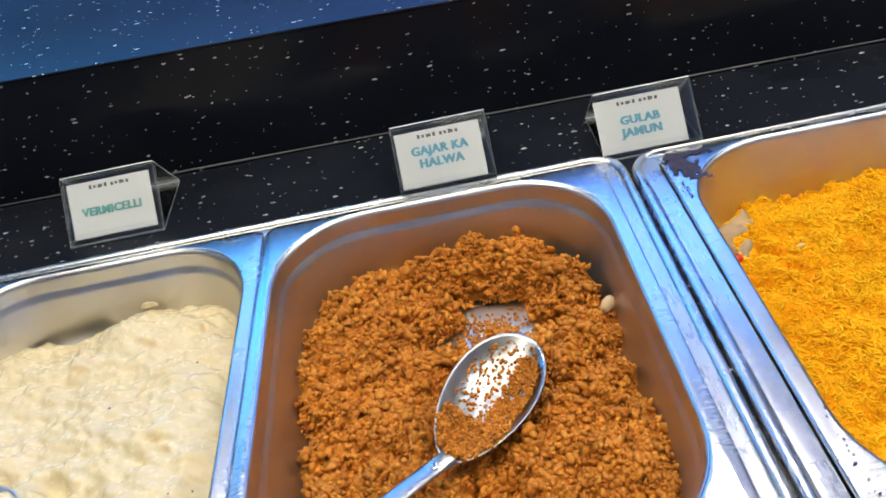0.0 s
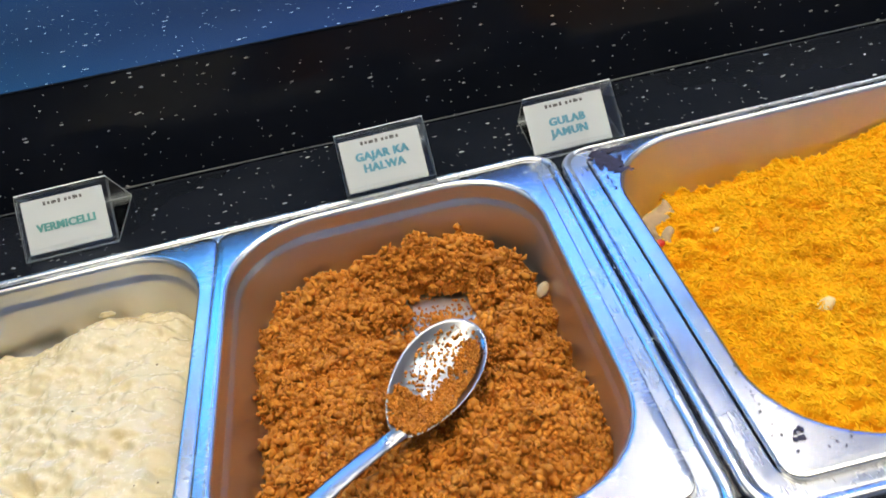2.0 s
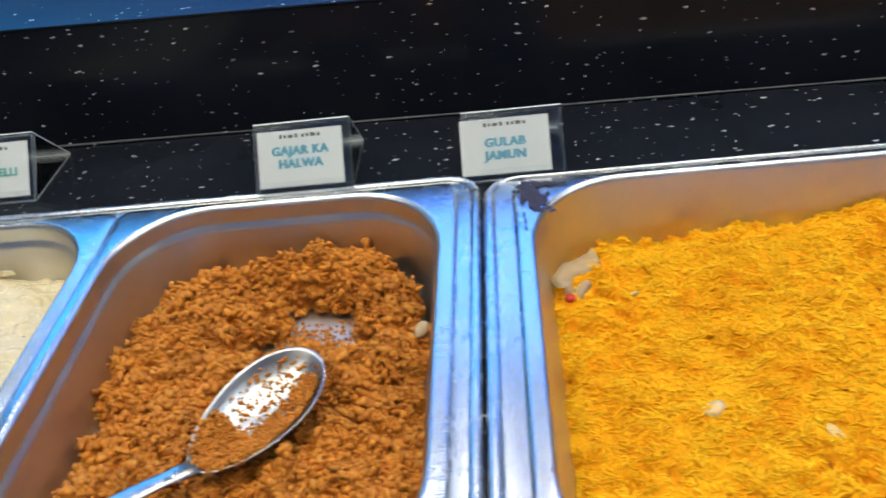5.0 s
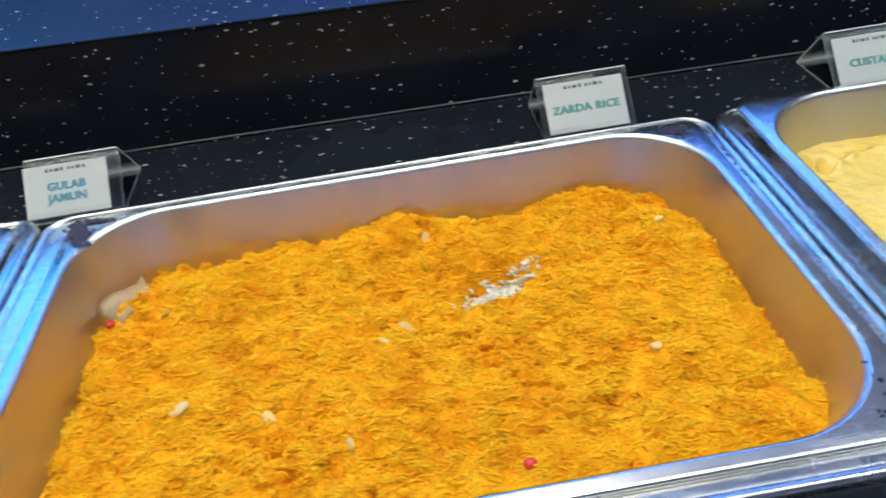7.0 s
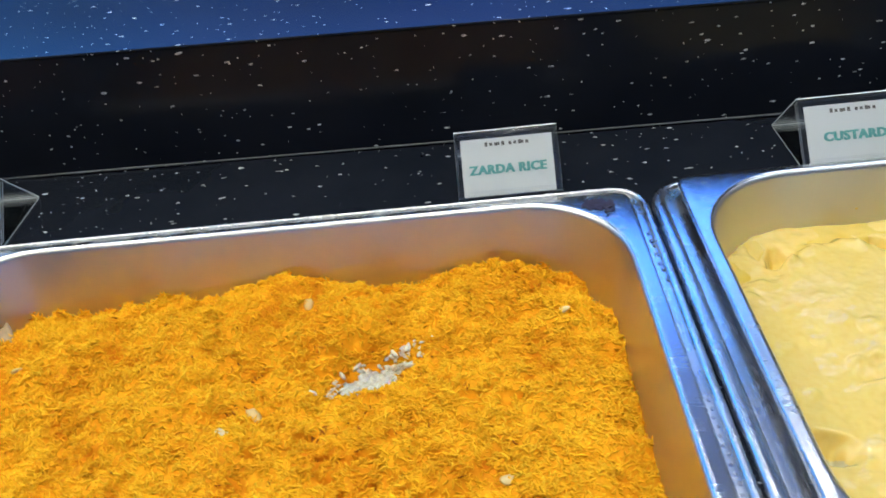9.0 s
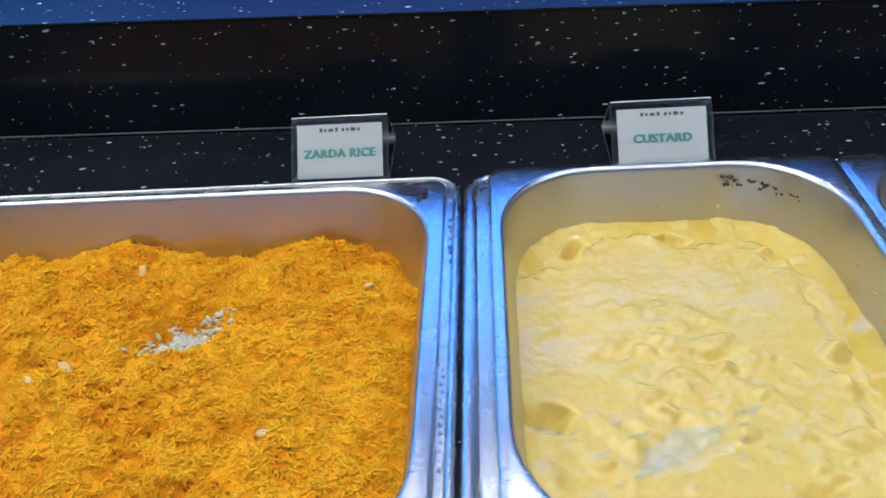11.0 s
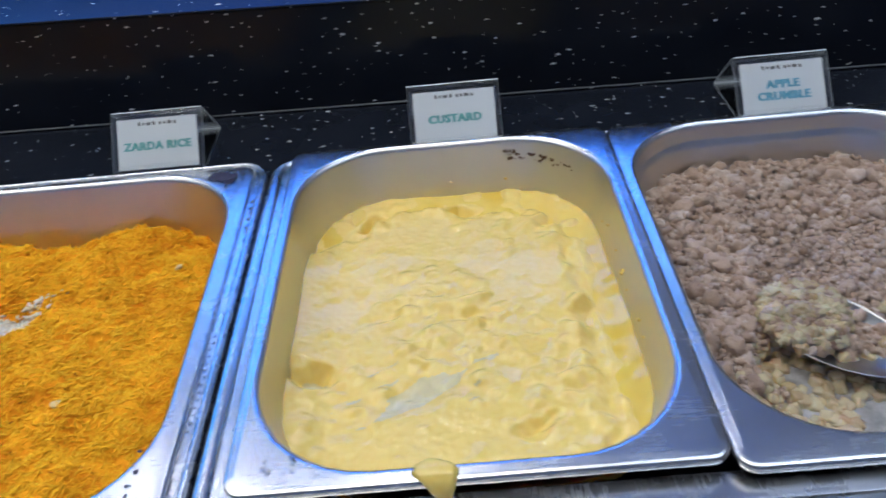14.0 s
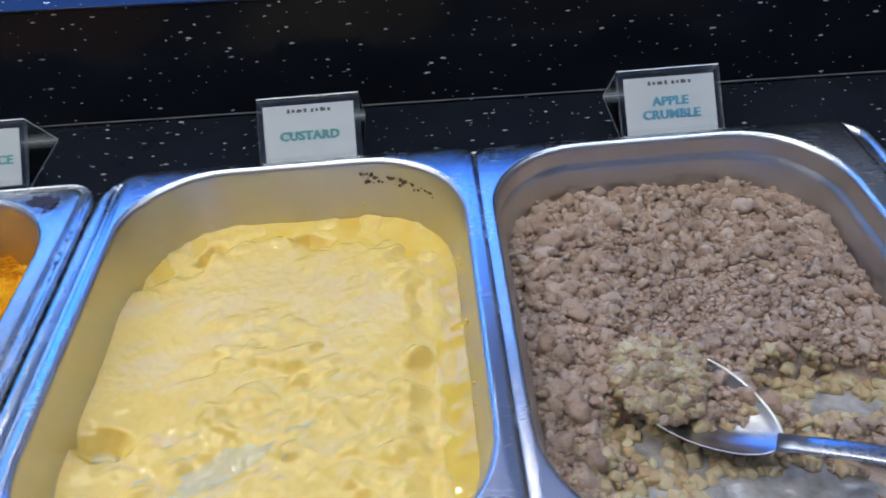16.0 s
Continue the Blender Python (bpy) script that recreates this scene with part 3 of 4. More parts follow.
def pieces(name, places, sizes, shapes, mat, parent):
    """Pieces that can be picked apart: objects of their own that share a few meshes."""
    meshes = []
    for v, f in shapes:
        me = bpy.data.meshes.new(name)
        me.from_pydata(v, [], f)
        me.polygons.foreach_set("use_smooth", [True] * len(me.polygons))
        me.materials.append(mat)
        meshes.append(me)
    for k, (p, q) in enumerate(zip(places, sizes)):
        ob = new(name, meshes[k % len(meshes)])
        ob.parent = parent
        ob.location, ob.scale = tuple(p), (q * rng.uniform(0.9, 1.25), q, q * rng.uniform(0.75, 1.0))
        ob.rotation_euler = tuple(rng.uniform(0, 6.28, 3))


# a soft cube with rounded corners
_bm = box(-0.8, 0.8, -0.8, 0.8, -0.8, 0.8, 0.32)
_bm.verts.index_update()
_bm.verts.ensure_lookup_table()
bmesh.ops.triangulate(_bm, faces=_bm.faces[:])
SOFT_CUBE = ([tuple(v.co) for v in _bm.verts], [tuple(v.index for v in f.verts) for f in _bm.faces])
_bm.free()


def sample(op, edge, count, density=None):
    pts = np.stack([rng.uniform(op[0], op[1], count * 2), rng.uniform(op[2], op[3], count * 2)], 1)
    ok = edge(pts[:, 0], pts[:, 1]) > 0.001
    if density is not None:
        ok &= rng.uniform(0, 1, len(pts)) < density(pts[:, 0], pts[:, 1])
    return pts[ok][:count]


# carrot halwa
HALWA_EDGE = [(-0.283, -0.290), (-0.284, -0.071), (-0.266, -0.036), (-0.229, -0.014), (-0.170, -0.002), (-0.150, 0.001), (-0.090, -0.008), (-0.064, -0.050), (-0.046, -0.111), (-0.050, -0.166), (-0.042, -0.243), (-0.060, -0.300), (-0.120, -0.312), (-0.250, -0.312)]


def halwa():
    op = OPEN["halwa"]

    def edge(x, y):
        return np.minimum(polygon_distance(x, y, HALWA_EDGE) + 0.006 + 0.004 * lumps(x, y, 0.02, 5), wall_distance(x, y, op, 0.848, Z_A) + 0.002)

    def height(x, y):
        e = np.clip(edge(x, y) / 0.030, 0, 1)
        z = 0.8435 + 0.017 * np.sqrt(e) + 0.006 * lumps(x, y, 0.05, 11) + 0.0066 * lumps(x, y, 0.020, 12, 1) + 0.0072 * lumps(x, y, 0.0115, 13, 1) + 0.003 * lumps(x, y, 0.006, 14, 1)
        wx, wy = x + 0.008 * lumps(x, y, 0.014, 16, 2), y + 0.008 * lumps(x, y, 0.014, 17, 2)
        z += 0.010 * hollow(x, y, -0.12, -0.02, 0.07, 0.05) + 0.004 * hollow(x, y, -0.10, -0.28, 0.1, 0.08)
        z -= 0.062 * hollow(wx, wy, -0.120, -0.086, 0.064, 0.038, -35) + 0.054 * hollow(wx, wy, -0.158, -0.100, 0.044, 0.030, 10) + 0.014 * hollow(x, y, -0.150, -0.170, 0.055, 0.075, -35)
        return np.maximum(z, 0.832)

    ob = field("carrot_halwa", op, height, lambda x, y: np.where(height(x, y) < 0.8385, -1, edge(x, y)), HALWA, 0.0011)
    tagged(ob, "crumbly orange-brown grated carrot pudding in a steel pan", "food")
    def cover(count, low, spread, lift, name, shape, squash, jag):
        p = sample(op, edge, count)
        z = height(p[:, 0], p[:, 1])
        p, z = p[z > 0.8385], z[z > 0.8385]
        s = rng.gamma(3, spread, len(p)) + low
        scatter(name, np.column_stack([p, z + s * lift]), s, shape, HALWA, ob, squash=squash, jag=jag)

    cover(5200, 0.0018, 0.00055, 0.20, "grated_clumps", RAGGED, (1.1, 1.0, 0.95), 0.25)
    cover(9000, 0.0006, 0.00018, 0.35, "fine_crumb", ICO1, (1.2, 0.9, 0.85), 0.5)
    # loose crumbs left on the bare steel and the sides
    q = np.column_stack([rng.normal(-0.135, 0.024, 420), rng.normal(-0.09, 0.014, 420), np.full(420, 0.8386)])
    scatter("loose_crumb", q, rng.uniform(0.0004, 0.0017, 420), ICO1, HALWA, ob, jag=0.3)
    n = mesh_ob("almond_flake", *loft([[(0.007 * math.cos(a) * k, 0.0045 * math.sin(a) * k, 0.0008 * (1 - k) + h) for a in np.linspace(0, 2 * math.pi, 12, endpoint=False)] for k, h in ((0.6, 0), (1, 0.0006), (0.9, 0.0016), (0.3, 0.002))]), PALE)
    n.location, n.rotation_euler = (-0.047, -0.104, 0.861), (0.5, -0.7, 0.6)
    tagged(n, "single pale almond flake on carrot pudding", "almond")
    return height


halwa_height = halwa()

# zarda rice
ZARDA_EDGE = [(0.046, -0.260), (0.044, -0.200), (0.055, -0.100), (0.070, -0.055), (0.101, -0.031), (0.162, -0.022), (0.190, -0.008), (0.248, -0.001), (0.306, 0.006), (0.340, 0.000), (0.352, -0.014), (0.366, -0.028), (0.396, -0.029), (0.412, -0.018), (0.425, -0.009), (0.471, -0.010), (0.517, -0.045), (0.536, -0.081), (0.542, -0.126), (0.540, -0.194), (0.530, -0.278), (0.480, -0.312), (0.100, -0.312), (0.060, -0.300)]


def zarda():
    op = OPEN["zarda"]

    def edge(x, y):
        return wall_distance(x, y, op, 0.850, Z_B) + 0.002

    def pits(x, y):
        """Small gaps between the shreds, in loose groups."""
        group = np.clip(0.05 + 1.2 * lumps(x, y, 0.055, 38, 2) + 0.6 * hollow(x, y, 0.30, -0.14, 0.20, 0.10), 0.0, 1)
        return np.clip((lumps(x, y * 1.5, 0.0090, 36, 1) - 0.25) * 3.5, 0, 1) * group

    def heap(x, y):
        return np.minimum(polygon_distance(x, y, ZARDA_EDGE) + 0.009 + 0.003 * lumps(x, y, 0.02, 25), edge(x, y))

    def height(x, y):
        e = np.clip(heap(x, y) / 0.035, 0, 1)
        z = 0.8445 + 0.0135 * np.sqrt(e) + 0.005 * lumps(x, y, 0.07, 31) + 0.0040 * lumps(x, y, 0.020, 32, 1) + 0.0036 * lumps(x, y, 0.0095, 33, 1)
        z += 0.020 * hollow(x, y, 0.295, -0.008, 0.065, 0.050) + 0.007 * hollow(x, y, 0.46, -0.02, 0.09, 0.05) + 0.006 * hollow(x, y, 0.20, -0.22, 0.18, 0.1)
        z -= 0.022 * hollow(x, y, 0.366, -0.098, 0.055, 0.030, 20) + 0.007 * hollow(x, y, 0.35, -0.11, 0.15, 0.08)
        return np.maximum(z - 0.0055 * pits(x, y), 0.8345)

    ob = field("sweet_rice", op, height, edge, RICE_BED, 0.0014)
    tagged(ob, "bright orange-yellow sweet rice heaped in a long steel pan", "food")
    p = sample(op, edge, 40000, lambda x, y: (1 - 0.92 * (hollow(x, y, 0.366, -0.100, 0.040, 0.019, 22) > 0.25)) * (1 - 0.95 * pits(x, y)))
    z = height(p[:, 0], p[:, 1])
    s = rng.uniform(0.0019, 0.0037, len(p))
    scatter("grated_rice", np.column_stack([p, z + rng.uniform(-0.0004, 0.0014, len(p)) + 0.0012 * lumps(p[:, 0], p[:, 1], 0.010, 35, 1)]), s, GRAIN, RICE, ob, lie=0.30, jag=0.10)
    # dark shreds in the pits: shade painted by colour
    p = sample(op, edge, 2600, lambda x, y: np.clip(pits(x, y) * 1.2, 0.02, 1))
    scatter("toasted_rice", np.column_stack([p, height(p[:, 0], p[:, 1]) + rng.uniform(0.0002, 0.0016, len(p))]), rng.uniform(0.0016, 0.0030, len(p)), GRAIN, RICE_GAP_SHADE, ob, "darker shreds that paint the shade in the rice's gaps", lie=0.3, jag=0.1)
    q = np.column_stack([rng.normal(0.366, 0.0125, 420), rng.normal(-0.100, 0.0050, 420)])
    q[:, 1] += (q[:, 0] - 0.366) * 0.4
    zq = height(q[:, 0], q[:, 1]) + rng.uniform(0.0002, 0.0022, 420)
    scatter("white_rice", np.column_stack([q, zq]), rng.uniform(0.0015, 0.0028, 420), ICO1, WHITE_RICE, ob, "pale white rice in the hollow", squash=(1.7, 0.65, 0.6), lie=0.3, jag=0.16)
    q = np.array([(0.133, -0.190), (0.275, -0.152), (0.290, -0.134), (0.315, -0.037), (0.501, -0.068), (0.454, -0.207), (0.104, -0.076), (0.196, -0.212), (0.247, -0.244)])
    scatter("chopped_almond", np.column_stack([q, height(q[:, 0], q[:, 1]) + 0.0002]), rng.uniform(0.0040, 0.0065, len(q)), ICO2, NUT, ob, "pale almond pieces among the rice", squash=(1.3, 0.8, 0.35), lie=0.4, jag=0.12)
    for k, (x, y) in enumerate(((0.060, -0.074), (0.352, -0.278))):
        c = mesh_ob("cherry_piece", [(0.0042 * a * (1 + 0.2 * noise.noise((a * 9, b * 9, k))), 0.004 * b, 0.0035 * c) for a, b, c in ICO2[0]], ICO2[1], RED)
        c.location = (x, y, float(height(np.array(x), np.array(y))) + 0.0012)
        tagged(c, "small red candied cherry piece on sweet rice", "fruit", "cherry pieces")
    # thin scrap of film in the corner
    rows = []
    for i in range(9):
        rows.append([(0.044 * j / 8 - 0.022 + 0.004 * noise.noise((i * 0.4, j * 0.3, 1)), 0.026 * i / 8 - 0.013 + 0.005 * noise.noise((j * 0.5, i * 0.3, 7)), 0.010 * noise.noise((i * 0.35, j * 0.35, 4)) + 0.004 * i / 8) for j in range(9)])
    v = [p for r in rows for p in r]
    f = [(i * 9 + j, i * 9 + j + 1, (i + 1) * 9 + j + 1, (i + 1) * 9 + j) for i in range(8) for j in range(8)]
    s = mesh_ob("film_scrap", v, f, RASH)
    s.modifiers.new("sheet", "SOLIDIFY").thickness = 0.0005
    s.location, s.rotation_euler = (0.072, -0.052, 0.8520), (0.25, -0.05, 0.7)
    tagged(s, "crumpled beige scrap of film at the rice edge", "scrap")


zarda()

# custard
SLAB = [(0.585, -0.335), (0.585, -0.108), (0.608, -0.069), (0.643, -0.061), (0.657, -0.053), (0.663, -0.035), (0.684, -0.027), (0.717, -0.026), (0.735, -0.037), (0.763, -0.038), (0.799, -0.044), (0.811, -0.060), (0.812, -0.113), (0.815, -0.158), (0.813, -0.191), (0.812, -0.211), (0.817, -0.232), (0.814, -0.254), (0.806, -0.335)]


def custard():
    op = OPEN["custard"]

    def level(x, y):
        z = 0.8700 + 0.0024 * lumps(x, y, 0.07, 41, 2)
        # higher where it was pushed against the side
        return z + 0.011 * np.clip((0.650 - x) / 0.05, 0, 1) ** 1.5 * np.clip((-y - 0.06) / 0.05, 0, 1)

    def edge(x, y):
        return wall_distance(x, y, op, level(x, y), Z_C) + 0.0035

    # soft lumps, close together where it was stirred and along the slab's edge
    p = sample(op, lambda x, y: edge(x, y) - 0.008, 900, lambda x, y: np.clip(0.12 + 0.9 * lumps(x, y, 0.06, 50, 1) + 0.7 * hollow(x, y, 0.71, -0.19, 0.14, 0.10), 0.05, 1) * (polygon_distance(x, y, SLAB) > 0.003))[:300]
    b = sample(op, lambda x, y: edge(x, y) - 0.006, 2500, lambda x, y: 1.0 * (np.abs(polygon_distance(x, y, SLAB) - 0.003) < 0.004))[:70]
    p, q = np.vstack([p, b]), np.concatenate([rng.gamma(3, 0.0008, len(p)) + 0.0014, rng.uniform(0.003, 0.006, len(b))])
    blobs = np.column_stack([p, q, q * rng.uniform(0.22, 0.44, len(q)) * np.where(rng.uniform(0, 1, len(q)) < 0.12, -0.4, 1), rng.uniform(-0.8, 0.8, len(q))])

    def lumpy(x, y):
        z = np.zeros(np.shape(x))
        for cx, cy, size, amp, a in blobs:
            near = (np.abs(x - cx) < 3 * size) & (np.abs(y - cy) < 3 * size)
            u, v = (x[near] - cx), (y[near] - cy)
            u, v = (u * math.cos(a) + v * math.sin(a)) / (1.4 * size), (-u * math.sin(a) + v * math.cos(a)) / size
            z[near] += amp * np.exp(-(u * u + v * v) ** 1.5)
        return z

    def height(x, y):
        wx, wy = x + 0.005 * lumps(x, y, 0.018, 48, 2), y + 0.005 * lumps(x, y, 0.018, 49, 2)
        inside = np.clip((polygon_distance(wx, wy, SLAB) + 0.007) / 0.017, 0, 1)
        inside = inside * inside * (3 - 2 * inside)
        z = level(x, y)
        # stirred parts are rough, spread parts smooth
        rough = np.clip(0.42 + 0.9 * lumps(x, y, 0.06, 50, 1) + 0.5 * hollow(x, y, 0.70, -0.19, 0.12, 0.09), 0.10, 1)
        z += rough * (0.0013 * lumps(x + 0.3 * y, y * 1.3, 0.017, 42, 1) + 0.0009 * lumps(x - 0.4 * y, y + 0.4 * x, 0.0080, 43, 1))
        z += lumpy(x, y) + 0.0002 * lumps(x + 0.5 * y, y - 0.4 * x, 0.0036, 45, 1)
        low = 0.8622 + 0.0030 * lumps(x, y, 0.016, 44, 2) + 0.0035 * np.clip((y + 0.045) / 0.03, 0, 1) * np.clip((0.70 - x) / 0.03, 0, 1)
        # a paler shelf beside the slab
        low += 0.0035 * np.clip(1 - np.abs(x - 0.822) / 0.012, 0, 1) * np.clip((-y - 0.05) / 0.03, 0, 1)
        z = low + (z - low) * inside
        for h, cx, cy, rx, ry, t in ((0.016, 0.629, -0.210, 0.021, 0.013, -25), (0.005, 0.698, -0.228, 0.044, 0.018, 28), (0.018, 0.659, -0.038, 0.020, 0.010, 60), (0.013, 0.735, -0.028, 0.020, 0.009, 0), (0.009, 0.802, -0.056, 0.016, 0.009, 30),
                                     (-0.006, 0.806, -0.158, 0.015, 0.011, 0), (-0.007, 0.803, -0.188, 0.016, 0.012, 20), (-0.006, 0.800, -0.226, 0.022, 0.012, 30), (0.006, 0.770, -0.262, 0.02, 0.010, 20), (0.004, 0.675, -0.155, 0.03, 0.010, 15), (0.004, 0.735, -0.165, 0.03, 0.010, -10)):
            z -= h * hollow(wx, wy, cx, cy, rx, ry, t)
        return z

    ob = field("custard", op, height, edge, CUSTARD, 0.0010)
    tagged(ob, "thick glossy yellow custard with spoon marks in a pan", "food")

    def thin(x, y):
        climb = np.clip((x - 0.812) / 0.034, 0, 1) ** 2 * np.clip((-y - 0.06) / 0.12, 0, 1)
        return 0.8632 + 0.0008 * lumps(x, y, 0.02, 51) + 0.010 * climb - 0.016 * hollow(x, y, 0.659, -0.038, 0.022, 0.012, 60) - 0.014 * hollow(x, y, 0.735, -0.028, 0.022, 0.011)

    field("thin_custard", op, thin, lambda x, y: np.minimum(wall_distance(x, y, op, thin(x, y), Z_C) + 0.005, 0.001 + np.maximum(y + 0.080, x - 0.78)), CUSTARD_THIN, 0.0016, ob, "runny deep yellow custard along the side")

    def streaks(x, y):
        along, across = (x - 0.698) * 0.883 + (y + 0.228) * 0.469, -(x - 0.698) * 0.469 + (y + 0.228) * 0.883
        return hollow(x, y, 0.698, -0.229, 0.044, 0.015, 28) - 0.22 + 0.26 * lumps(along * 0.25, across, 0.0045, 47, 2)

    field("custard_smear", (0.640, 0.750, -0.255, -0.195), lambda x, y: height(x, y) + 0.0004, streaks, SMEAR, 0.0008, ob, "thin greyish smear left by a spoon")
    field("custard_smear", (0.60, 0.66, -0.235, -0.185), lambda x, y: height(x, y) + 0.0004, lambda x, y: hollow(x, y, 0.628, -0.212, 0.014, 0.009, -25) - 0.2 + 0.1 * lumps(x, y, 0.006, 46, 2), SMEAR, 0.0008, ob, "thin greyish smear left by a spoon")
    # splashes left on the steel side
    q = np.column_stack([np.full(9, op[1] - 0.0065), rng.uniform(-0.24, -0.03, 9), rng.uniform(0.876, 0.888, 9)])
    q = np.vstack([q, np.column_stack([rng.uniform(0.66, 0.80, 7), np.full(7, op[3] - 0.0070), rng.uniform(0.868, 0.880, 7)])])
    scatter("splash", q, rng.uniform(0.0006, 0.0015, len(q)), ICO2, CUSTARD, ob, "dried custard splashes on the pan side", jag=0.25)
    # drip over the front edge
    rings = []
    for k, (y, z, w, h) in enumerate(((-0.308, 0.0005, 0.004, 0.001), (-0.3135, 0.0030, 0.013, 0.002), (-0.318, 0.0036, 0.016, 0.0024), (-0.3225, 0.0024, 0.013, 0.0024), (-0.3255, -0.002, 0.009, 0.002), (-0.3262, -0.008, 0.006, 0.0018), (-0.3262, -0.013, 0.002, 0.001))):
        rings.append([(0.706 + (0.75 * w + 0.003 * noise.noise((k, a, 2))) * math.cos(a) + 0.0012 * k, y - (h * math.sin(a) if k > 3 else 0), Z_C + z - 0.0028 + (h * math.sin(a) if k <= 3 else 0)) for a in np.linspace(0, 2 * math.pi, 14, endpoint=False)])
    d = mesh_ob("custard_drip", *loft(rings), CUSTARD)
    tagged(d, "yellow custard drip over the front of a pan", "food")


custard()

# vermicelli
VERM_EDGE = [(-0.551, -0.310), (-0.551, -0.014), (-0.505, -0.014), (-0.474, -0.024), (-0.448, -0.008), (-0.421, 0.000), (-0.385, 0.006), (-0.340, -0.004), (-0.319, -0.060), (-0.319, -0.310)]


def vermicelli():
    op = OPEN["vermicelli"]

    def edge(x, y):
        return np.minimum(polygon_distance(x, y, VERM_EDGE) + 0.006 * lumps(x, y, 0.03, 60), wall_distance(x, y, op, 0.866, Z_A) + 0.003)

    def height(x, y):
        e = np.clip(edge(x, y) / 0.03, 0, 1)
        return 0.8400 + 0.025 * np.sqrt(e) + 0.004 * lumps(x, y, 0.06, 61) + 0.0036 * lumps(x + 0.5 * y, y * 1.4, 0.030, 62, 3) + 0.0022 * lumps(x + 0.6 * y, 1.5 * y, 0.0085, 64, 2) + 0.006 * hollow(x, y, -0.40, -0.05, 0.07, 0.05) - 0.010 * hollow(x, y, -0.477, -0.165, 0.022, 0.016, 20) - 0.012 * hollow(x, y, -0.440, -0.176, 0.018, 0.012, -30)

    ob = field("vermicelli_pudding", op, height, edge, VERMICELLI, 0.0016)
    tagged(ob, "thick cream-coloured vermicelli pudding in a steel pan", "food")
    field("pudding_residue", op, lambda x, y: 0.8405 + 0.0032 * lumps(x, y, 0.012, 66), lambda x, y: np.minimum(np.where(lumps(x, y, 0.022, 67) > -0.10, 1.0, -1.0), wall_distance(x, y, op, 0.842, Z_A) - 0.004), VERMICELLI, 0.003, ob, "thin smears of pudding on bare steel")
    q = np.column_stack([rng.uniform(-0.54, -0.33, 9), rng.uniform(-0.29, -0.03, 9)])
    scatter("dark_speck", np.column_stack([q, height(q[:, 0], q[:, 1]) + 0.0004]), rng.uniform(0.0005, 0.0012, 9), ICO1, BROWN, ob)
    lump = mesh_ob("pudding_lump", [(0.0075 * a, 0.004 * b, 0.0038 * c) for a, b, c in boulder(1.3)[0]], ICO3[1], VERMICELLI, ob)
    lump.location = (-0.412, 0.000, 0.8600)
    return height


vermicelli()

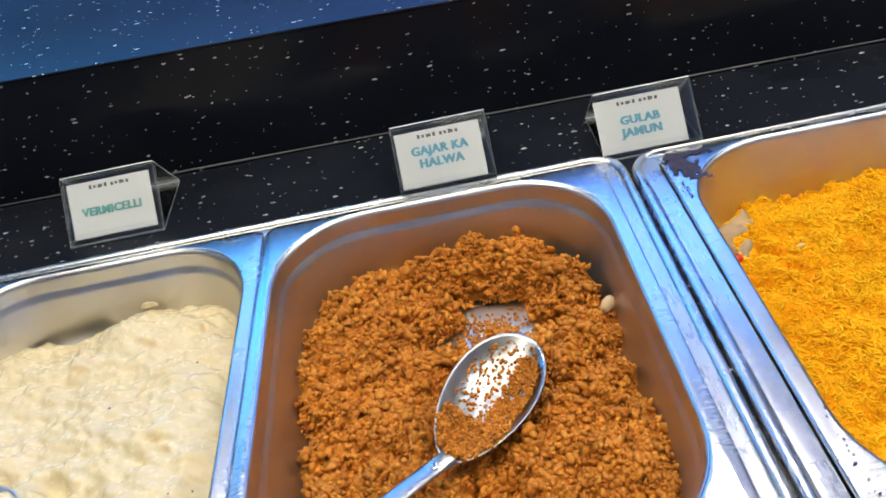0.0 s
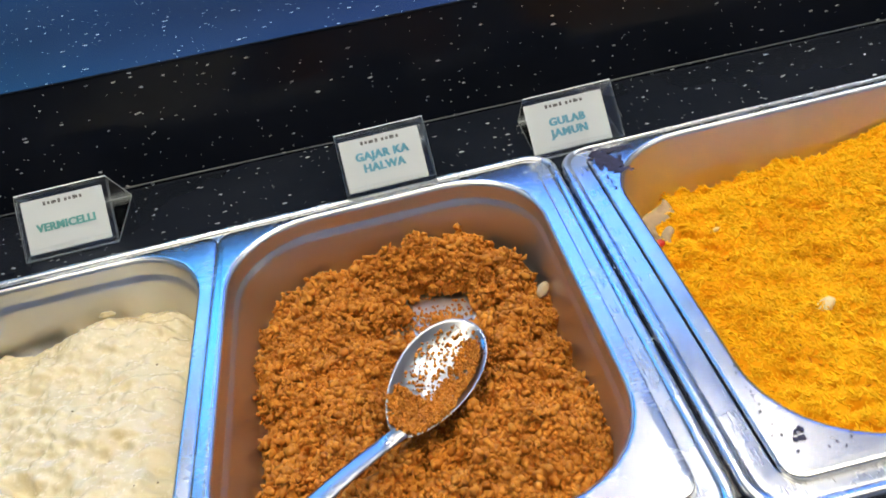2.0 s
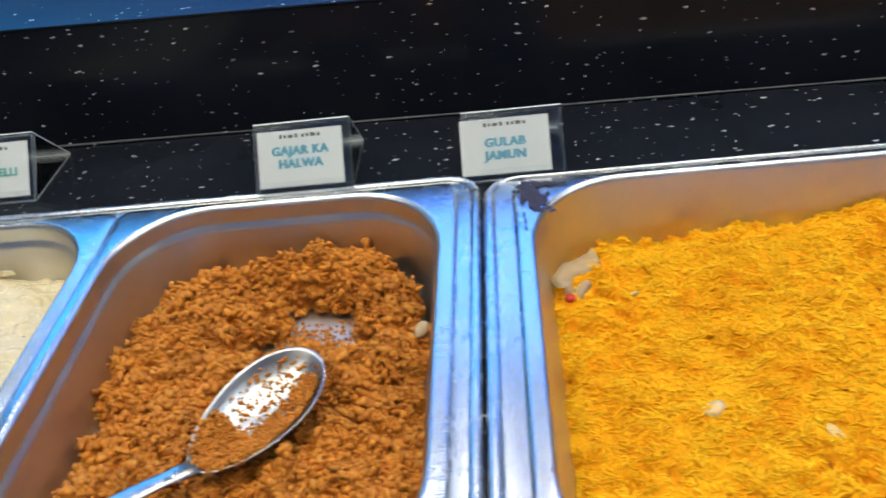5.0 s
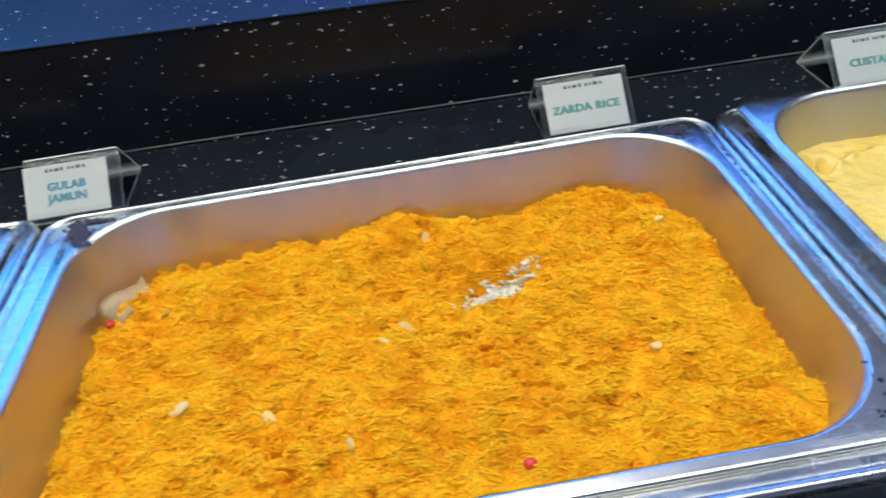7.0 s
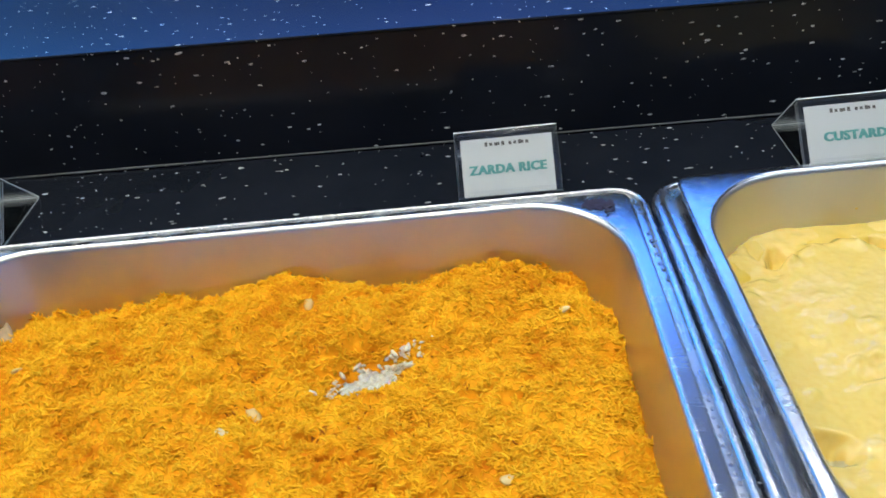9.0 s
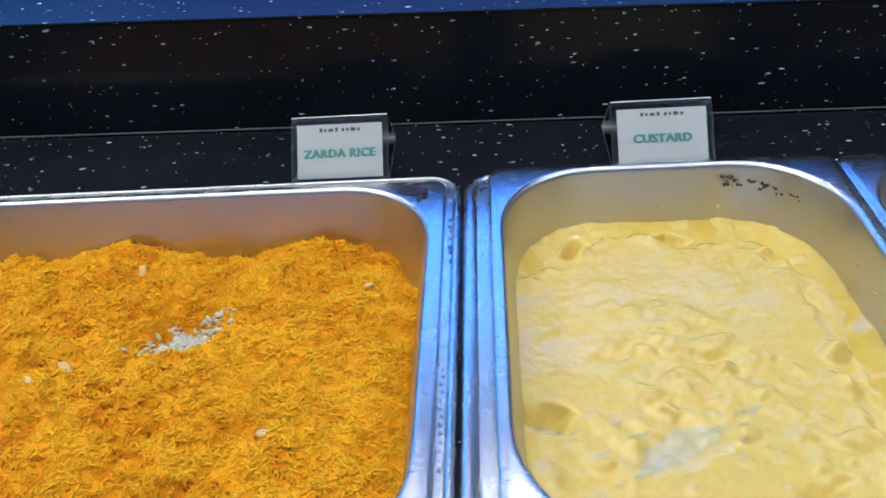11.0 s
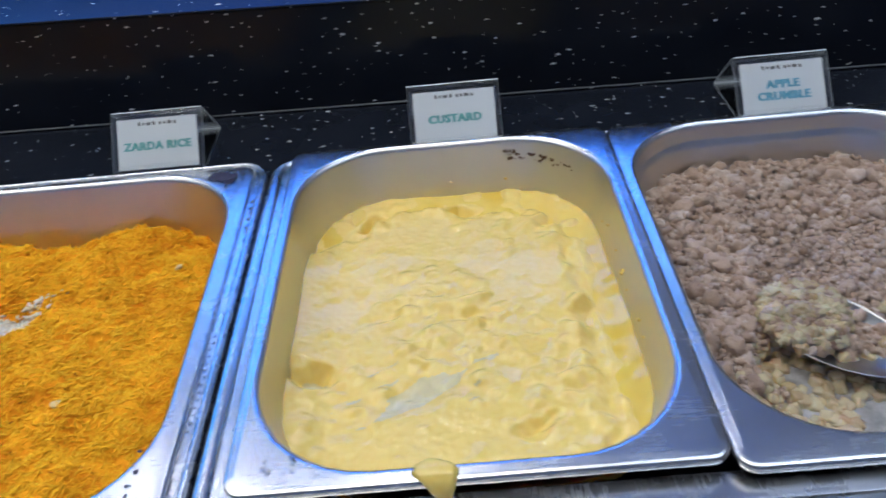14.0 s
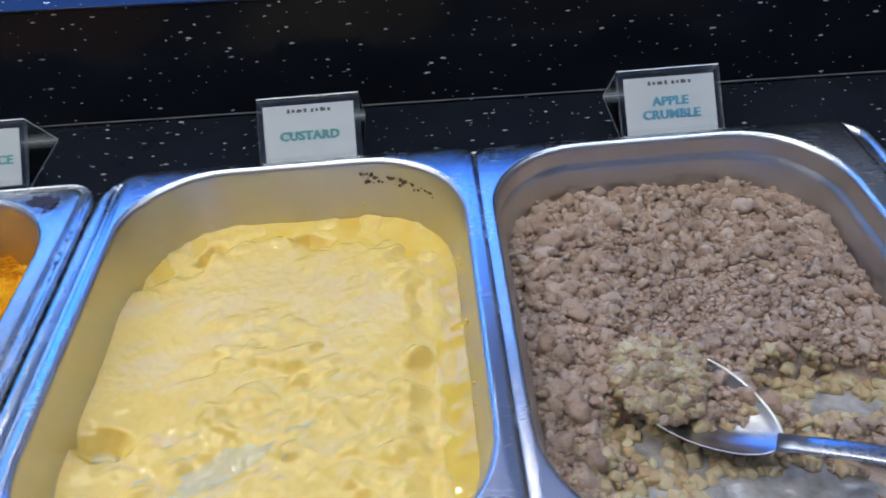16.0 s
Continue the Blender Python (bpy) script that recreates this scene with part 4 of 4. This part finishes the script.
# apple crumble
def crumble():
    op = OPEN["crumble"]
    scoop = ((0.990, -0.262, 0.115, 0.052, -8), (1.060, -0.207, 0.075, 0.034, -12), (0.940, -0.225, 0.040, 0.030, 0))

    def dug(x, y):
        out = np.zeros(np.shape(x))
        for s in scoop:
            out = np.maximum(out, hollow(x, y, *s))
        return out

    def edge(x, y):
        return wall_distance(x, y, op, 0.866, Z_C) + 0.001

    def height(x, y):
        e = np.clip(edge(x, y) / 0.02, 0, 1)
        z = 0.862 + 0.006 * e + 0.003 * lumps(x, y, 0.06, 81) + 0.0030 * lumps(x, y, 0.015, 82, 2)
        return np.maximum(z - 0.035 * np.clip(dug(x, y) * 1.7, 0, 1), 0.8475)

    ob = field("apple_crumble", op, lambda x, y: height(x, y) - 0.001, edge, CRUMBLE, 0.0022)
    tagged(ob, "crumbly pinkish-brown apple crumble, partly dug out, in a pan", "food")

    def dense(x, y):
        return np.where(dug(x, y) > 0.16, 0.0, 1.0)

    def coarse(p):
        return np.clip(np.hypot((p[:, 0] - 1.03) / 0.105, (p[:, 1] + 0.125) / 0.075) + 0.25 * lumps(p[:, 0], p[:, 1], 0.04, 83, 2), 0, 1.4)

    p = sample(op, lambda x, y: edge(x, y) - 0.003, 900, dense)
    m = coarse(p)
    p, m = p[m > 0.62][:290], m[m > 0.62][:290]
    s = rng.uniform(0.0036, 0.0074, len(p)) * np.clip(0.45 + 0.5 * m, 0.7, 1.05)
    pieces("crumble_lump", np.column_stack([p, height(p[:, 0], p[:, 1]) + s * 0.45]), s, [boulder(k * 3.7) for k in range(8)], CRUMBLE, ob)
    p = sample(op, edge, 4200, dense)
    s = (rng.gamma(2.2, 0.0011, len(p)) + 0.0013) * np.clip(0.25 + 0.65 * coarse(p), 0.36, 1.1)
    scatter("crumble_topping", np.column_stack([p, height(p[:, 0], p[:, 1]) + s * 0.45]), np.minimum(s, 0.005), CLUMP, CRUMBLE, ob, squash=(1.15, 1.0, 0.85), jag=0.3)
    p = sample(op, edge, 9000, dense)
    s = rng.gamma(3, 0.0004, len(p)) + 0.0005
    scatter("fine_crumble", np.column_stack([p, height(p[:, 0], p[:, 1]) + s * 0.6]), s, ICO1, CRUMBLE, ob, jag=0.4)
    p = sample(op, edge, 1500, lambda x, y: np.where((dug(x, y) > 0.06) & (dug(x, y) < 0.85), 1.0, 0.0) * np.where((y < -0.250) & (x > 0.962) & (x < 1.065), 0.03, 1.0))
    p = p[:620]
    s = rng.uniform(0.0030, 0.0056, len(p))
    at = np.column_stack([p, height(p[:, 0], p[:, 1]) + s * 0.35])
    pieces("apple_cube", at[:240], s[:240], [SOFT_CUBE], APPLE, ob)
    scatter("stewed_apple", at[240:], s[240:], SOFT_CUBE, APPLE, ob, "soft pale green apple cubes", squash=(1.15, 0.95, 0.85), jag=0.10)
    p = sample(op, edge, 420, lambda x, y: np.where((dug(x, y) > 0.03) & (dug(x, y) < 0.5), 1.0, 0.0))
    s = rng.uniform(0.0018, 0.0042, len(p))
    scatter("fallen_crumble", np.column_stack([p, height(p[:, 0], p[:, 1]) + s * 0.6]), s, CLUMP, CRUMBLE, ob, squash=(1.1, 1.0, 0.85), jag=0.3)
    field("apple_syrup", op, lambda x, y: 0.8492 + 0.0009 * lumps(x, y, 0.012, 90), lambda x, y: np.minimum(edge(x, y) - 0.004, np.where(dug(x, y) > 0.02, 1.0, -1.0)), SYRUP, 0.003, ob, "watery apple juice in the dug-out part")


crumble()

# ---------------------------------------------------------------- spoons
def serving_spoon(label, tip, neck, width, depth, end, lean=0.0, handle=0.019):
    """A large steel serving spoon: oval bowl from tip to neck, then a flat handle to end."""
    tip, neck, end = Vector(tip), Vector(neck), Vector(end)
    ax = (neck - tip)
    L = ax.length
    ax.normalize()
    side = Vector((0, 0, 1)).cross(ax).normalized()
    up = ax.cross(side).normalized()
    turn = Matrix.Rotation(radians(lean), 3, ax)
    side, up = turn @ side, turn @ up
    mid = (tip + neck) / 2
    ob = empty("serving_spoon", mid, label, "spoon", "serving spoons")
    rings = []
    for k, d in ((0.04, 1.0), (0.3, 0.93), (0.55, 0.74), (0.75, 0.50), (0.88, 0.26), (0.96, 0.08), (1.0, 0.0)):
        pts = []
        for i in range(40):
            a = 2 * math.pi * i / 40
            c, s = math.cos(a), math.sin(a)
            w = 1 - 0.16 * c - 0.04 * c * c
            pts.append(tuple(ax * (c * L / 2 * k) + side * (s * width / 2 * k * w) - up * (depth * d)))
        rings.append(pts)
    v, f = loft(rings[::-1])
    bowl = mesh_ob("bowl", v, f, STEEL_SPOON, ob, "polished oval spoon bowl")
    bowl.modifiers.new("sheet", "SOLIDIFY").thickness = 0.0006
    start = neck - ax * 0.003
    n, rows = 14, []
    for i in range(n + 1):
        t = i / n
        p = start.lerp(end, t) + Vector((0, 0, 1)) * (0.0025 * math.sin(math.pi * min(1, t * 3)) * (1 - t))
        d = (end - start).normalized()
        s2 = Vector((0, 0, 1)).cross(d).normalized()
        u2 = d.cross(s2).normalized()
        w = handle * (0.55 + 0.45 * t) if t > 0.05 else handle * 0.62
        h = 0.0014
        rows.append([tuple(p - mid + s2 * a + u2 * b) for a, b in ((w / 2, -h * 0.5), (w / 2, h * 0.4), (w * 0.36, h), (-w * 0.36, h), (-w / 2, h * 0.4), (-w / 2, -h * 0.5), (-w * 0.3, -h), (w * 0.3, -h))])
    v, f = loft(rows)
    f.append(tuple(range(8)))
    mesh_ob("handle", v, f, STEEL_SPOON, ob, "flat steel spoon handle")
    return ob, mid, ax, side, up, L


sp, mid, ax, side, up, L = serving_spoon("polished steel serving spoon with crumbs lying on carrot pudding", (-0.112, -0.143, 0.886), (-0.174, -0.226, 0.880), 0.058, 0.015, (-0.365, -0.392, 0.928), -6)


def on_spoon(name, mid, ax, side, up, spread, n, s0, s1, mat, parent, label, base, lift=0.0, jag=0.3, shape=None, depth=0.015):
    u = rng.uniform(spread[0], spread[1], n)
    v = rng.uniform(spread[2], spread[3], n)
    keep = u * u + v * v < 0.85
    u, v = u[keep], v[keep]
    d = depth * (1 - (u * u + v * v)) - base - lift * rng.uniform(0, 1, len(u))
    P = np.array(ax)[None] * (u * L / 2)[:, None] + np.array(side)[None] * (v * 0.0275)[:, None] - np.array(up)[None] * d[:, None]
    scatter(name, P, rng.uniform(s0, s1, len(u)), shape or ICO1, mat, parent, label, jag=jag)


on_spoon("spoon_crumb", mid, ax, side, up, (0.30, 0.95, -0.75, 0.75), 620, 0.0010, 0.0026, HALWA, sp, "orange crumbs in the bowl", 0.001, 0.003, shape=RAGGED)
on_spoon("spoon_crumb", mid, ax, side, up, (-0.75, 0.35, 0.10, 0.8), 330, 0.0008, 0.0022, HALWA, sp, "orange crumbs in the bowl", 0.0006, shape=RAGGED)
on_spoon("spoon_crumb", mid, ax, side, up, (-0.9, 0.9, -0.8, 0.8), 620, 0.0004, 0.0015, HALWA, sp, "orange crumbs in the bowl", 0.0004)

sp, mid, ax, side, up, L = serving_spoon("steel serving spoon loaded with apple crumble, resting in its pan", (0.936, -0.180, 0.876), (1.006, -0.246, 0.872), 0.054, 0.013, (1.215, -0.352, 0.932), 10)
heap = mesh_ob("spoon_heap", [tuple(ax * (-0.52 * L / 2 + 0.024 * a) + side * (0.023 * b) + up * (-0.005 + (0.008 + 0.004 * noise.noise((a * 3, b * 3, c * 3))) * c)) for a, b, c in ICO2[0]], ICO2[1], APPLE, sp, "heap of stewed apple in the bowl")
u = rng.uniform(-1, 1, (460, 2))
u = u[np.hypot(u[:, 0], u[:, 1]) < 1]
hz = -0.003 + 0.0105 * np.sqrt(1 - np.hypot(u[:, 0], u[:, 1]) ** 2) + 0.004 * lumps(0.03 * u[:, 0], 0.03 * u[:, 1], 0.014, 95, 2)
P = np.array(ax)[None] * (-0.52 * L / 2 + 0.027 * u[:, 0])[:, None] + np.array(side)[None] * (0.026 * u[:, 1])[:, None] + np.array(up)[None] * hz[:, None]
k = len(P) // 3
scatter("spoon_load", P[:k], rng.uniform(0.0030, 0.0056, k), boulder(2.2), APPLE, sp, "apple cubes heaped in the bowl", jag=0.16)
scatter("spoon_load", P[k:], rng.uniform(0.0018, 0.0046, len(P) - k), boulder(5.1), CRUMBLE, sp, "crumble pieces heaped in the bowl", jag=0.2)

serving_spoon("steel serving spoon resting in vermicelli pudding", (-0.462, -0.180, 0.867), (-0.530, -0.236, 0.872), 0.060, 0.010, (-0.660, -0.390, 0.940), -5)

# ---------------------------------------------------------------- sign holders
def words(text, size, mat, parent, x, y, bold=0.00022):
    cu = bpy.data.curves.new("lettering", "FONT")
    cu.body, cu.size, cu.align_x, cu.align_y = text, size, "CENTER", "CENTER"
    cu.offset, cu.extrude, cu.resolution_u, cu.space_character = bold, 0.00008, 2, 1.08
    tmp = bpy.data.objects.new("lettering", cu)
    scene.collection.objects.link(tmp)
    me = bpy.data.meshes.new_from_object(tmp.evaluated_get(bpy.context.evaluated_depsgraph_get()))
    bpy.data.objects.remove(tmp)
    me.materials.clear()
    me.materials.append(mat)
    bm = bmesh.new()
    bm.from_mesh(me)
    own = bm.verts[:] + bm.edges[:] + bm.faces[:]
    for k in (-1, 1):
        copy = bmesh.ops.duplicate(bm, geom=own)["geom"]
        bmesh.ops.translate(bm, vec=(k * size * 0.045, 0, k * 0.00013), verts=[g for g in copy if isinstance(g, bmesh.types.BMVert)])
    bm.to_mesh(me)
    bm.free()
    ob = new("lettering", me)
    ob.parent = parent
    ob.location = (x, y, 0.0004)
    return ob


SIGN_W, SIGN_D, SIGN_H = 0.080, 0.074, 0.0405


def sign_holder(x, y, lines, mat, label, turn=0.0, slide=0.0, fit_size=0.0098, size=1.0, tall=1.0, raised=0.0, lift=0.0):
    """A clear tent of bent acrylic with a printed card behind its front."""
    ob = empty("sign_holder", (x, y, TOP + lift), label, "sign", "dish signs")
    ob.rotation_euler = (0, 0, radians(turn))
    ob.scale = (size, size, size * tall)
    w, d, h, t = SIGN_W, SIGN_D, SIGN_H, 0.0014

    def sheet(name, a, b, width=w):
        a, b = Vector((0, *a)), Vector((0, *b))
        n = (b - a).normalized().cross(Vector((1, 0, 0))) * t / 2
        bm = bmesh.new()
        vs = [bm.verts.new(Vector((sx * width / 2, 0, 0)) + p + sn * n) for sx in (-1, 1) for p in (a, b) for sn in (-1, 1)]
        for q in ((0, 1, 3, 2), (4, 6, 7, 5), (0, 4, 5, 1), (2, 3, 7, 6), (0, 2, 6, 4), (1, 5, 7, 3)):
            bm.faces.new([vs[i] for i in q])
        bmesh.ops.bevel(bm, geom=bm.edges[:], offset=0.0003, segments=1, affect="EDGES")
        p = part(name, bm, ACRYLIC, ob)
        p.data.materials.append(ACRYLIC_EDGE)
        for f in p.data.polygons:
            if f.area < 0.0002 * t / 0.0014 and abs(f.normal.dot(n.normalized())) < 0.5:
                f.material_index = 1
        p.visible_shadow = False
        return p

    sheet("front_panel", (0.0, 0.0022), (d / 2, h + 0.001))
    sheet("rear_pocket", (0.0045, 0.0035), (d / 2 + 0.0025, h - 0.0015))
    sheet("back_panel", (d, 0.0012), (d / 2 + 0.001, h + 0.0025))
    sheet("base_panel", (0.001, 0.0009), (d - 0.001, 0.0009))
    sheet("bottom_lip", (-0.001, 0.0010), (0.0030, 0.0048))
    slope = math.atan2(h, d / 2)
    length = math.hypot(h, d / 2)
    card = part("card", box(-0.0355, 0.0355, 0.002, length - 0.008, -0.0002, 0.0002), PAPER, ob, "white printed card")
    card.rotation_euler = (slope, 0, 0)
    card.location = (slide, 0.0024, 0.0033)
    top = length - 0.0130
    bm = bmesh.new()
    for k in range(11):
        bx = -0.0165 + 0.0031 * k + 0.0006 * (k % 3)
        if k not in (5,):
            box(bx, bx + 0.0022, top - 0.0013 + 0.0003 * (k % 2), top + 0.0013 + 0.0006 * (k % 4 == 0), 0.0002, 0.00032, bm=bm)
    part("heading_marks", bm, INK_DARK, card)
    mid_y = length * 0.40 + raised
    for k, line in enumerate(lines):
        words(line, fit_size, mat, card, 0, mid_y + (0.0052 * (len(lines) - 1) - 0.0104 * k) if len(lines) > 1 else mid_y)
    return ob


sign_holder(-0.4370, 0.055, ["VERMICELLI"], INK_TEAL, "clear acrylic tent sign with a card reading vermicelli", 0, 0.0, 0.0092, 1.05, 1.06)
sign_holder(-0.1435, 0.023, ["GAJAR KA", "HALWA"], INK_BLUE, "clear acrylic tent sign with a card reading gajar ka halwa", 0, -0.002, tall=1.05, raised=0.0030, lift=0.0055)
sign_holder(0.0270, 0.023, ["GULAB", "JAMUN"], INK_BLUE, "clear acrylic tent sign with a card reading gulab jamun", 0, -0.006)
sign_holder(0.4745, 0.023, ["ZARDA RICE"], INK_TEAL, "clear acrylic tent sign with a card reading zarda rice", 0, 0.0)
sign_holder(0.7365, 0.023, ["CUSTARD"], INK_TEAL, "clear acrylic tent sign with a card reading custard", 0, 0.0)
sign_holder(1.0200, 0.021, ["APPLE", "CRUMBLE"], INK_BLUE, "clear acrylic tent sign with a card reading apple crumble", 0, 0.0)

# ---------------------------------------------------------------- stains and drops
def flakes(name, label, spots, z, mat, seed, category="stain"):
    """A burnt patch: thin ragged flakes that lie on steel. spots: x, y, radius."""
    r = np.random.default_rng(seed)
    verts, faces = [], []
    for x, y, rad in spots:
        n = 11
        base = len(verts)
        radii = rad * r.uniform(0.45, 1.25, n)
        low = 0.0006 * r.random()
        for h, k in ((low, 1.0), (low + 0.00012, 0.96)):
            for i in range(n):
                a = 2 * math.pi * i / n
                verts.append((x + radii[i] * k * math.cos(a), y + radii[i] * k * math.sin(a), z + h))
        for i in range(n):
            j = (i + 1) % n
            faces.append((base + i, base + j, base + n + j, base + n + i))
        faces.append(tuple(base + n + i for i in range(n)))
    return tagged(mesh_ob(name, verts, faces, mat, None, "", False), label, category, "burnt patches")


def cloud(cx, cy, sx, sy, n, r0, r1, seed, shear=0.0):
    r = np.random.default_rng(seed)
    out = []
    for _ in range(n):
        u, v = r.normal(0, 1, 2)
        out.append((cx + u * sx + shear * v * sy, cy + v * sy, r.uniform(r0, r1)))
    return out


flakes("burnt_patch", "dark burnt residue on the corner of a steel pan", cloud(0.0385, -0.011, 0.0038, 0.0080, 190, 0.0012, 0.0030, 3, -0.3) + cloud(0.049, 0.004, 0.007, 0.0018, 50, 0.0008, 0.0022, 4) + cloud(0.0315, -0.040, 0.0012, 0.010, 16, 0.0005, 0.0012, 14), Z_B + 0.0002, BURNT, 1)
flakes("burnt_patch", "small dark burnt residue on a steel pan corner", cloud(0.537, -0.002, 0.0048, 0.0026, 60, 0.0012, 0.0034, 5) + cloud(0.5435, -0.012, 0.0015, 0.004, 8, 0.0008, 0.002, 15), Z_B + 0.0002, BURNT, 2)
flakes("burnt_patch", "flecks of dark residue on a pan's front flange", cloud(0.043, -0.312, 0.003, 0.004, 9, 0.0008, 0.0024, 6) + cloud(0.034, -0.28, 0.0018, 0.02, 14, 0.0004, 0.001, 7) + cloud(0.065, -0.318, 0.006, 0.002, 7, 0.0004, 0.001, 8), Z_B + 0.0002, BURNT, 3)
flakes("burnt_patch", "flecks of dark residue on a pan's front flange", cloud(0.542, -0.308, 0.002, 0.010, 9, 0.0005, 0.0016, 9) + cloud(0.535, -0.317, 0.004, 0.003, 6, 0.0005, 0.0012, 10), Z_B + 0.0002, BURNT, 4)


def drops(label, spots, z):
    for x, y, r in spots:
        d = mesh_ob("water_drop", [(r * a, r * 1.3 * b, r * 0.55 * max(c, -0.05)) for a, b, c in ICO2[0]], ICO2[1], WATER)
        d.location = (x, y, z)
        tagged(d, label, "drop", "water drops")


r = random.Random(4)
drops("clear water drop on a steel rim", [(0.5672 + 0.001 * r.uniform(-1, 1), -0.035 - 0.0085 * k + 0.002 * r.uniform(-1, 1), r.uniform(0.0014, 0.0026)) for k in range(7)], TOP + 0.0030)
drops("clear water drop on a steel rim", [(0.5650 + 0.0008 * r.uniform(-1, 1), -0.19 - 0.006 * k, r.uniform(0.0007, 0.0013)) for k in range(14)], TOP + 0.0030)
drops("clear water drop on black laminate", [(0.06 + 0.05 * r.uniform(-1, 1), -0.372 + 0.008 * r.uniform(-1, 1), r.uniform(0.001, 0.0024)) for k in range(9)], TOP + 0.0002)

drops("clear water drop on a pan's steel flange", [(0.624 + 0.010 * r.uniform(-1, 1), -0.306 + 0.005 * r.uniform(-1, 1), r.uniform(0.0008, 0.0018)) for k in range(9)], Z_C + 0.0001)

# residue on the sides of the custard pan
resid = []
for k in range(60):
    t = r.random()
    a = radians(92 - 52 * t)
    resid.append((0.7775 + 0.0686 * math.cos(a), -0.0665 + 0.0686 * math.sin(a), Z_C - 0.0135 - 0.008 * t + 0.004 * r.uniform(-1, 1)))
P = np.array(resid)
res = empty("dried_residue", (0, 0, 0), "dark dried custard residue on a pan side", "stain")
scatter("specks", P, np.array([r.uniform(0.0004, 0.0017) for _ in resid]), ICO1, BROWN, res, jag=0.4)
